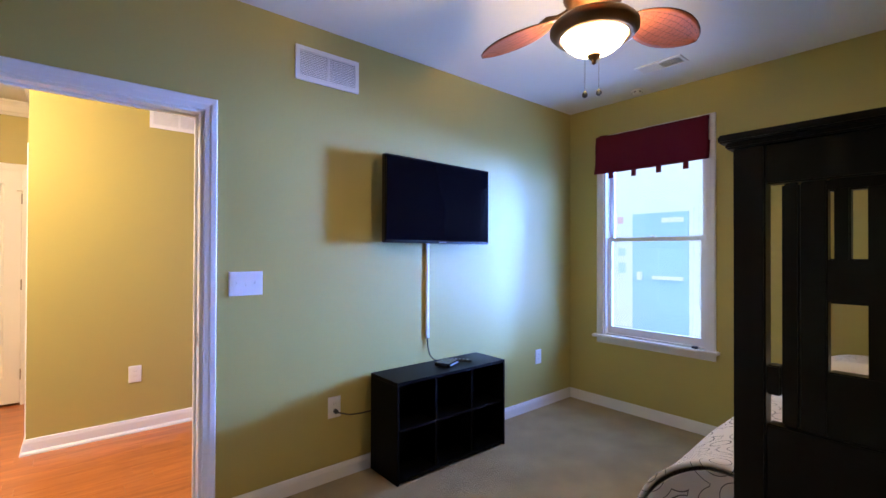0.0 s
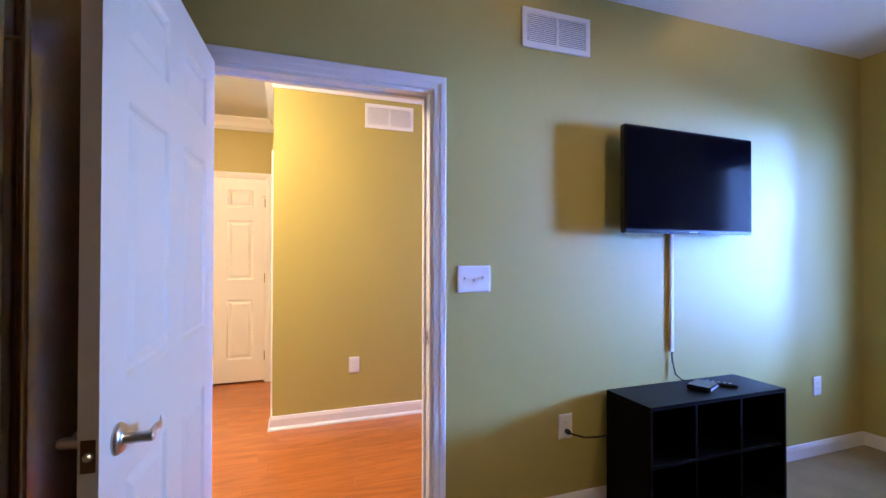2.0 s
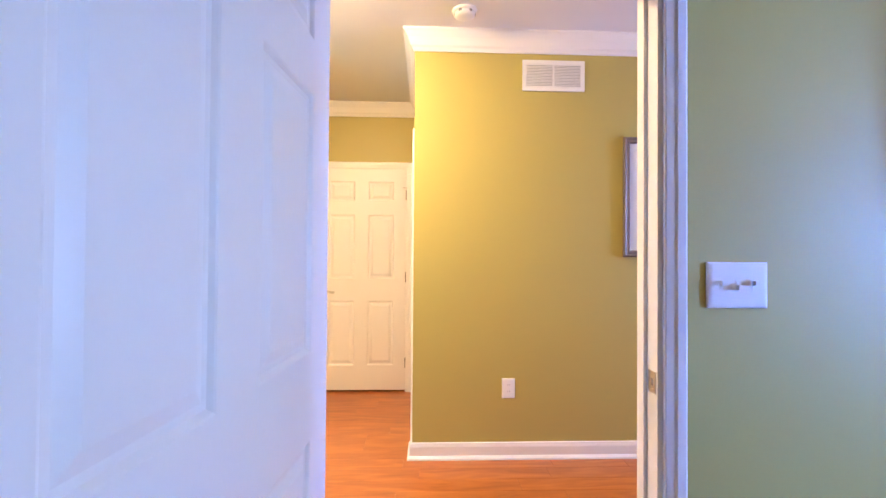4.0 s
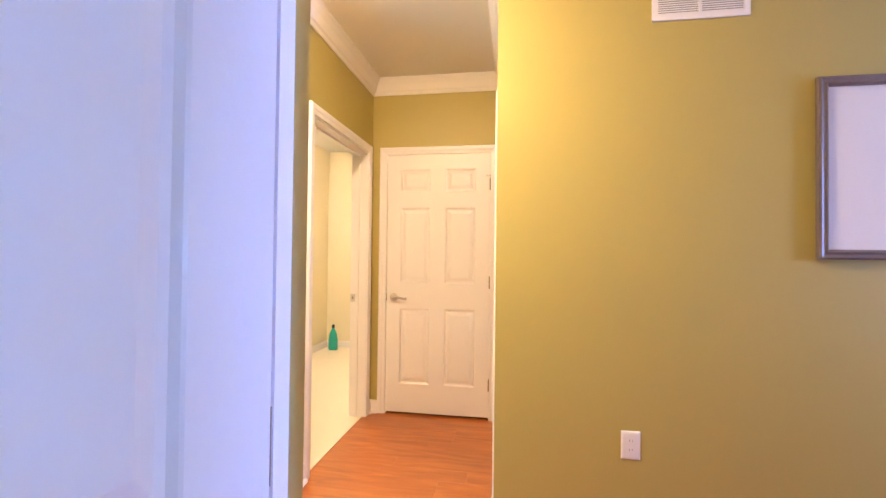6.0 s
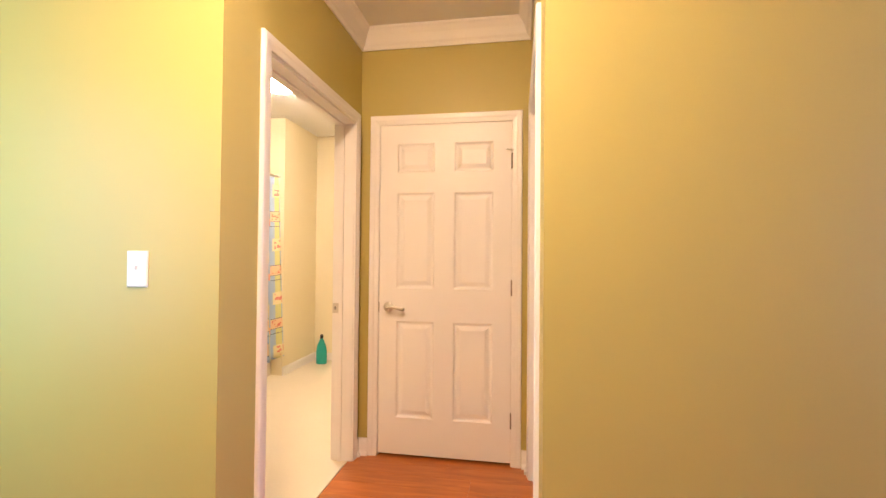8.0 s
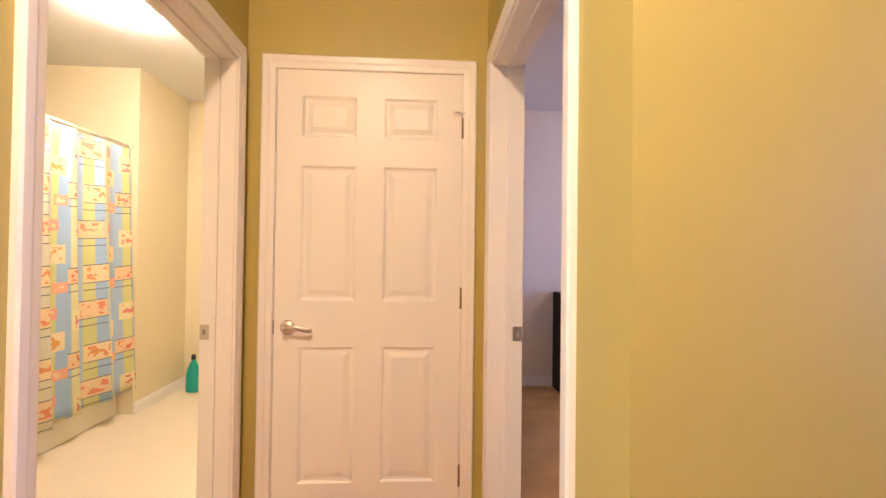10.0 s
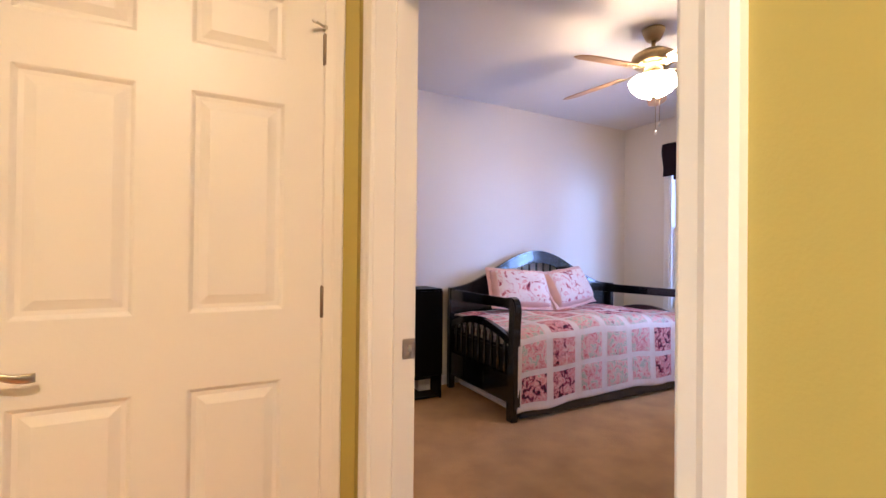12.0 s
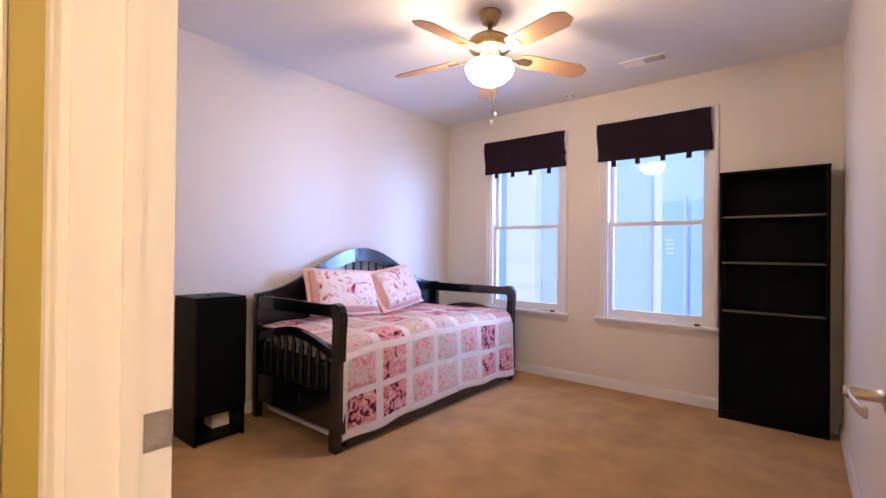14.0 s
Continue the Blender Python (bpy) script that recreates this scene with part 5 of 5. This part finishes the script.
# ---- bathroom ----
tubt = thing("bathtub", (-3.02, 6.24, 0), "white bathtub behind the shower curtain", "bathtub")
part("apron", B(-2.70, -2.665, 5.42, 6.86, 0, 0.40, 0.01), TUB, tubt)
part("rim", B(-3.42, -2.66, 5.42, 6.86, 0.40, 0.44, 0.012), TUB, tubt)
rod = thing("shower_rod", (-2.62, 6.24, 2.03), "white shower curtain rod", "curtain rod")
part("bar", tube(bmesh.new(), [(-2.62, 5.42, 2.03), (-2.62, 6.86, 2.03)], 0.012, 12), TUB, rod, "", True)
part("flange", L([(0.03, 0), (0.03, 0.008), (0.018, 0.014)], pose(-2.62, 6.86, 2.03, 90), 18), TUB, rod, "", True)
CURT = curtain_mat()
cur = thing("shower_curtain", (-2.62, 6.2, 2.0), "printed shower curtain in blue, green and orange squares", "shower curtain")


def drape(u, v):
    y = 5.46 + 1.32 * u + 0.06 * v * u
    w = 0.024 + 0.028 * v
    x = -2.60 + w * math.sin(u * 33) + 0.018 * math.sin(u * 14 + 1.0 + 0.8 * v)
    z = 2.005 - 1.84 * v + 0.012 * math.sin(u * 33) * v + 0.02 * u * v
    return Vector((x, y + 0.016 * math.cos(u * 33) + 0.05 * v * v * u, z))


part("cloth", grid(drape, 150, 24, 0.002, (1.36, 1.9)), CURT, cur, "", True)
for i in range(12):
    yy = 5.48 + 1.29 * i / 11
    part("ring", tube(bmesh.new(), [(-2.62 + 0.017 * math.cos(a), yy, 2.024 + 0.022 * math.sin(a)) for a in [2 * math.pi * k / 12 for k in range(13)]], 0.002, 6), TUB, cur)
bot = thing("cleaner_bottle", (-2.38, 7.42, 0), "teal plastic cleaner bottle with black cap on the floor", "bottle")
BT = pose(-2.38, 7.42, 0)
bm = L([(0.055, 0.0), (0.062, 0.01), (0.062, 0.14), (0.052, 0.20), (0.030, 0.255), (0.017, 0.275), (0.017, 0.288)], BT, 24)
bm.transform(BT @ Matrix.Diagonal((1, 0.7, 1, 1)) @ BT.inverted())
part("body", bm, TEAL, bot, "", True)
part("cap", L([(0.018, 0.286), (0.018, 0.318), (0.010, 0.330)], BT, 16), RUBBER, bot, "black cap", True)

# ---- second bedroom ----
X0, X1, YF, YK = 1.370, 3.440, 6.475, 7.50
XM = (X0 + X1) / 2
day = thing("daybed", (XM, 7.0, 0), "black lacquered sleigh daybed with arched spindle back", "daybed")


def crest(s):
    """Top of the back, s from -1 to 1."""
    return 0.885 + 0.34 * (0.5 + 0.5 * math.cos(math.pi * min(1.0, abs(s))))


N = 48
ss = [-1 + 2 * i / N for i in range(N + 1)]
xs = [XM + s * (X1 - X0 - 0.08) / 2 for s in ss]


def under(s):
    return 0.86 + 0.245 * math.sqrt(max(0.0, 1 - (s / 0.42) ** 2)) if abs(s) < 0.42 else 0.79


bm = bmesh.new()
prism(bm, [(x, crest(s)) for x, s in zip(xs, ss)] + [(x, max(0.79, under(s))) for x, s in reversed(list(zip(xs, ss)))], lambda a, b, t: Vector((a, t, b)), YK - 0.045, YK - 0.008, 0.004)
part("back_crest", bm, BEDWOOD, day)
part("back_panel", B(xs[0], xs[-1], YK - 0.040, YK - 0.012, 0.20, 0.788, 0.003), BEDWOOD, day)
for k in range(9):
    s = -0.36 + 0.72 * k / 8
    x = XM + s * (X1 - X0 - 0.08) / 2
    top = max(0.80, under(s)) + 0.004
    z0 = 0.78
    if top - z0 > 0.05:
        hgt = top - z0
        part("spindle", L([(0.010, z0), (0.014, z0 + hgt * 0.15), (0.009, z0 + hgt * 0.28), (0.016, z0 + hgt * 0.55), (0.010, z0 + hgt * 0.85), (0.010, top)], pose(x, YK - 0.026, 0), 10), BEDWOOD, day, "", True)


def arm(x, flip):
    """One sleigh arm: scrolled front post, top rail, arched rail, spindles and side rail."""
    t = 0.030
    fr = [(YF + 0.085, 0), (YF + 0.080, 0.10), (YF + 0.070, 0.30), (YF + 0.065, 0.50), (YF + 0.060, 0.66), (YF + 0.048, 0.76), (YF + 0.055, 0.800), (YF + 0.10, 0.800), (YF + 0.10, 0.875),
          (YF + 0.05, 0.885), (YF + 0.010, 0.872), (YF - 0.012, 0.835), (YF - 0.012, 0.78), (YF - 0.002, 0.66), (YF + 0.002, 0.50), (YF - 0.002, 0.30), (YF - 0.010, 0.12), (YF + 0.010, 0.08), (YF + 0.020, 0)]
    bm = bmesh.new()
    prism(bm, fr, lambda a, b, q: Vector((q, a, b)), x - t, x + t, 0.006)
    part("front_post", bm, BEDWOOD, day)
    part("back_post", B(x - 0.028, x + 0.028, YK - 0.10, YK - 0.046, 0, 0.885, 0.006), BEDWOOD, day)
    bm = bmesh.new()
    prism(bm, [(YF + 0.095, 0.800), (YF + 0.095, 0.872), (YK - 0.099, 0.872), (YK - 0.099, 0.785)], lambda a, b, q: Vector((q, a, b)), x - 0.022, x + 0.022, 0.006)
    part("top_rail", bm, BEDWOOD, day)
    n = 16
    ya, yb = YF + 0.075, YK - 0.10
    up = [(ya + (yb - ya) * i / n, 0.585 + 0.105 * math.sin(math.pi * (0.04 + 0.92 * i / n))) for i in range(n + 1)]
    bm = bmesh.new()
    prism(bm, up + [(a, b - 0.055) for a, b in reversed(up)], lambda a, b, q: Vector((q, a, b)), x - 0.018, x + 0.018, 0.004)
    part("arched_rail", bm, BEDWOOD, day)
    for i in range(9):
        s = (i + 0.75) / 9.5
        yy = ya + (yb - ya) * s
        zt = 0.585 + 0.105 * math.sin(math.pi * (0.04 + 0.92 * s)) - 0.053
        z0 = 0.32
        hh = zt - z0
        part("spindle", L([(0.011, z0), (0.011, z0 + 0.03), (0.017, z0 + hh * 0.22), (0.010, z0 + hh * 0.42), (0.013, z0 + hh * 0.6), (0.019, z0 + hh * 0.8), (0.010, z0 + hh * 0.93), (0.010, zt)], pose(x, yy, 0), 12), BEDWOOD, day, "", True)
    part("side_rail", B(x - 0.018, x + 0.018, ya, yb, 0.125, 0.325, 0.005), BEDWOOD, day)
    part("foot", L([(0.022, 0), (0.034, 0.02), (0.036, 0.045), (0.024, 0.07), (0.030, 0.09)], pose(x, YF + 0.045, 0), 16), BEDWOOD, day, "", True)


arm(X0 + 0.035, 1)
arm(X1 - 0.035, -1)
part("front_rail", B(X0 + 0.066, X1 - 0.066, YF + 0.032, YF + 0.047, 0.19, 0.34, 0.005), BEDWOOD, day)
tr = part("trundle_drawer", B(X0 + 0.07, X1 - 0.10, YF + 0.004, YF + 0.030, 0.025, 0.185, 0.006), BEDWOOD, day, "black trundle drawer front")
part("trundle_mattress", B(X0 + 0.065, X1 - 0.10, YF + 0.10, YK - 0.14, 0.045, 0.105, 0.02), LINEN, tr, "white trundle mattress")
# dark block filling the height behind the arm spindles
part("mattress_block", B(X0 + 0.080, X1 - 0.080, YF + 0.052, YK - 0.052, 0.30, 0.499, 0.02), RUBBER, day, "dark block under the mattress")
part("mattress", B(X0 + 0.075, X1 - 0.075, YF + 0.05, YK - 0.05, 0.50, 0.60, 0.04), LINEN, day)

quilt = thing("quilt", (XM, 6.9, 0.6), "pink floral patchwork quilt with white borders on the daybed", "quilt")
QL, QT, QD = X1 - X0 - 0.10, 0.94, 0.475


def cover(u, v):
    """The quilt: u across the bed, v in metres from the back of the top to the front hem."""
    x = X0 + 0.05 + QL * u
    bow = 0.035 * math.sin(math.pi * u)
    r = 0.10
    if v < QT - r:
        y, z = YK - 0.075 - v, 0.635 + bow
    elif v < QT - r + r * math.pi / 2:
        a = (v - QT + r) / r
        y, z = YK - 0.075 - (QT - r) - r * math.sin(a), 0.635 + bow - r * (1 - math.cos(a))
    else:
        d = v - (QT - r + r * math.pi / 2)
        y = YK - 0.075 - QT - 0.03 * d + 0.010 * math.sin(u * 31 + 0.5) * d / 0.5
        z = 0.635 + bow - r - d
    z += 0.006 * math.sin(u * 23 + v * 5) + 0.004 * math.sin(v * 19 + u * 9)
    if v < QT - r:
        z += 0.010 * math.sin(u * 9 + 1) * math.sin(v * 6)
    xs_ = x
    if d_over(v) > 0:
        xs_ = XM + (x - XM) * (1 + 0.012 * d_over(v))
    return Vector((xs_, y, z))


def d_over(v):
    return max(0.0, v - QT) / 0.5


VT = QT + 0.05 + QD
part("cover", grid(lambda u, v: cover(u, v * VT), 80, 60, 0.010), QUILTW, quilt, "quilted white ground cloth", True)


def outward(u, v):
    du, dv = cover(u + 0.002, v) - cover(u - 0.002, v), cover(u, v + 0.004) - cover(u, v - 0.004)
    n = du.cross(dv).normalized()
    return n if n.z > 0 or n.y < -0.5 else -n


NC = 7
rows = [VT - 0.055 - 0.232 * k for k in range(6)]
for r, vb in enumerate(rows):
    for k in range(NC):
        u0, u1 = (k + 0.11) / NC, (k + 0.89) / NC
        va, vz = vb - 0.192, vb
        if va < 0.05:
            continue

        def patch(a, b, u0=u0, u1=u1, va=va, vz=vz):
            u, v = u0 + (u1 - u0) * a, va + (vz - va) * b
            puff = 0.006 * (1 - (2 * a - 1) ** 6) * (1 - (2 * b - 1) ** 6)
            n = outward(u, v)
            if n.dot(Vector((0, -0.7, 0.7))) < 0:
                n = -n
            return cover(u, v) + n * (0.0135 + puff)

        part("patch", grid(patch, 8, 8), FLORAL, quilt, "pink floral patch" if r == 0 and k == 0 else "", True)


def sham(x, tilt, turn, label):
    e = thing("throw_pillow", (x, 7.22, 0.69), label, "pillow", "floral shams on the daybed")
    m = pose(x, 7.245, 0.868, 62, 0, turn) @ pose(0, 0, 0, 0, 0, tilt)
    part("flange", grid(lambda u, v: m @ Vector(((2 * u - 1) * 0.325, (2 * v - 1) * 0.200, 0.010 * math.sin(u * 17) * math.sin(v * 13))), 20, 14, 0.008), PINKC, e, "pink border", True)
    part("cushion", pillow_bm(m, 0.60, 0.36, 0.17), PINKC, e, "", True)
    def face(u, v):
        a, b = (2 * u - 1) * 0.86, (2 * v - 1) * 0.84
        k = max(0.0, (1 - a ** 4) * (1 - b ** 4)) ** 0.55
        return m @ Vector((a * 0.30, b * 0.18, 0.085 * k + 0.006))
    part("centre_patch", grid(face, 14, 10), SHAMF, e, "floral centre", True)
    return e


sham(2.03, -4, -6, "pink floral pillow sham leaning against the daybed's back")
sham(2.62, 6, 8, "pink floral pillow sham leaning beside the other pillow")

tw = thing("tower_shelf", (1.04, 7.36, 0), "narrow black laminate tower shelf beside the daybed", "shelf")
tx0, tx1, ty0, ty1, tz = 0.885, 1.195, 7.205, 7.515, 0.90
part("side_panel", B(tx0, tx0 + 0.016, ty0, ty1, 0, tz - 0.017, 0.001), BLACKL, tw)
part("side_panel", B(tx1 - 0.016, tx1, ty0, ty1, 0, tz - 0.017, 0.001), BLACKL, tw)
part("top_panel", B(tx0, tx1, ty0, ty1, tz - 0.016, tz, 0.0015), BLACKL, tw)
part("back_panel", B(tx0 + 0.017, tx1 - 0.017, ty1 - 0.006, ty1 - 0.001, 0.03, tz - 0.017), BLACKL, tw)
part("front_door", B(tx0 + 0.002, tx1 - 0.002, ty0 - 0.016, ty0 - 0.001, 0.20, tz - 0.018, 0.001), BLACKL, tw)
part("shelf_board", B(tx0 + 0.017, tx1 - 0.017, ty0 + 0.004, ty1 - 0.007, 0.17, 0.186, 0.001), BLACKL, tw)
part("bottom_panel", B(tx0 + 0.017, tx1 - 0.017, ty0 + 0.002, ty1 - 0.007, 0.012, 0.028, 0.001), BLACKL, tw)
nb = thing("notebook", (1.14, 7.30, 0.028), "pale folded paper in the tower shelf", "paper")
part("sheets", B(1.06, 1.17, 7.36, 7.49, 0.0285, 0.135, 0.002), PAPER, nb)
kn = tagged(solid("small_knob", L([(0.012, 0), (0.014, 0.006), (0.006, 0.012)], pose(1.0, 7.3, tz), 14), RUBBER, smooth=True), "small black knob lying on the tower shelf", "ornament")

bk = thing("bookcase", (3.66, 4.535, 0), "tall empty black bookcase with thin shelves in the corner", "bookcase")
bx0, bx1, by0, by1, bz = 3.565, 3.74, 4.225, 4.845, 1.785
part("side_panel", B(bx0, bx1, by0, by0 + 0.018, 0, bz, 0.001), BLACKL, bk)
part("side_panel", B(bx0, bx1, by1 - 0.018, by1, 0, bz, 0.001), BLACKL, bk)
part("top_panel", B(bx0 - 0.003, bx1, by0 - 0.003, by1 + 0.003, bz, bz + 0.016, 0.0015), BLACKL, bk)
part("back_panel", B(bx1 - 0.006, bx1 - 0.001, by0 + 0.019, by1 - 0.019, 0.06, bz - 0.001), BLACKL, bk)
# grey for the front strips, lighter than the shelf boards
SHELF = mat("grey_shelf_edge", (0.10, 0.09, 0.085), 0.5, var=0.3, scale=14, fine=90)
for zz in (1.470, 1.140, 0.790):
    s = part("shelf_board", B(bx0 + 0.004, bx1 - 0.007, by0 + 0.019, by1 - 0.019, zz - 0.008, zz + 0.008, 0.001), BLACKL, bk)
    part("edge_strip", B(bx0 + 0.0015, bx0 + 0.0035, by0 + 0.019, by1 - 0.019, zz - 0.007, zz + 0.007), SHELF, s, "grey edge strip")
part("lower_panel", B(bx0 + 0.010, bx0 + 0.022, by0 + 0.019, by1 - 0.019, 0.062, 0.781, 0.001), BLACKL, bk)
part("plinth", B(bx0 + 0.006, bx0 + 0.020, by0 + 0.019, by1 - 0.019, 0, 0.060, 0.001), BLACKL, bk)

# ---- hall floor of single planks ----
hall_floor = solid("floor", B(-4.42, XE1, YTVB - 0.07, 4.06, -0.10, -0.014), mat("dark_subfloor", (0.05, 0.02, 0.01), 0.8), kind="structure")
solid("floor_nook", B(XB - 0.03, XN + 0.06, 4.06, YC + 0.04, -0.10, -0.014), mat("dark_subfloor", (0.05, 0.02, 0.01), 0.8), kind="structure")
PW = 0.127
rngp = random.Random(4)
plank_mesh = {}


def plank(length):
    if length not in plank_mesh:
        bm = B(0, length - 0.0008, 0, PW - 0.0008, -0.012, 0)
        top = [e for e in bm.edges if all(v.co.z > -0.001 for v in e.verts)]
        bmesh.ops.bevel(bm, geom=top, offset=0.0003, segments=1, affect="EDGES")
        plank_mesh[length] = finish(bm, "plank", WOODF)
    return plank_mesh[length]


far = bmesh.new()
yy = YTVB - 0.06
while yy < YC + 0.03:
    lo, hi = (-2.2, 2.2) if yy + PW < 3.98 else (XB - 0.02, XN + 0.05)
    x = lo - rngp.uniform(0, 0.6) if yy < 3.98 else lo
    row_start = x
    while x < hi - 0.02:
        ln = rngp.choice((0.45, 0.6, 0.75, 0.9, 1.2))
        if yy + PW >= 3.98:
            ln = min(ln, round(hi - x, 3))
        ob = new("plank", plank(ln))
        ob.parent = hall_floor
        ob.location = (x, yy, 0)
        x += ln
    if yy + PW < 3.98:
        box(far, -4.3, row_start - 0.001, yy, yy + PW - 0.0008, -0.012, 0)
        box(far, x, XE1, yy, yy + PW - 0.0008, -0.012, 0)
    yy += PW
rest = solid("floor_planks_far", far, WOODF, kind="stuff")
tagged(rest, "orange-brown wood planks along the hall", "floor")
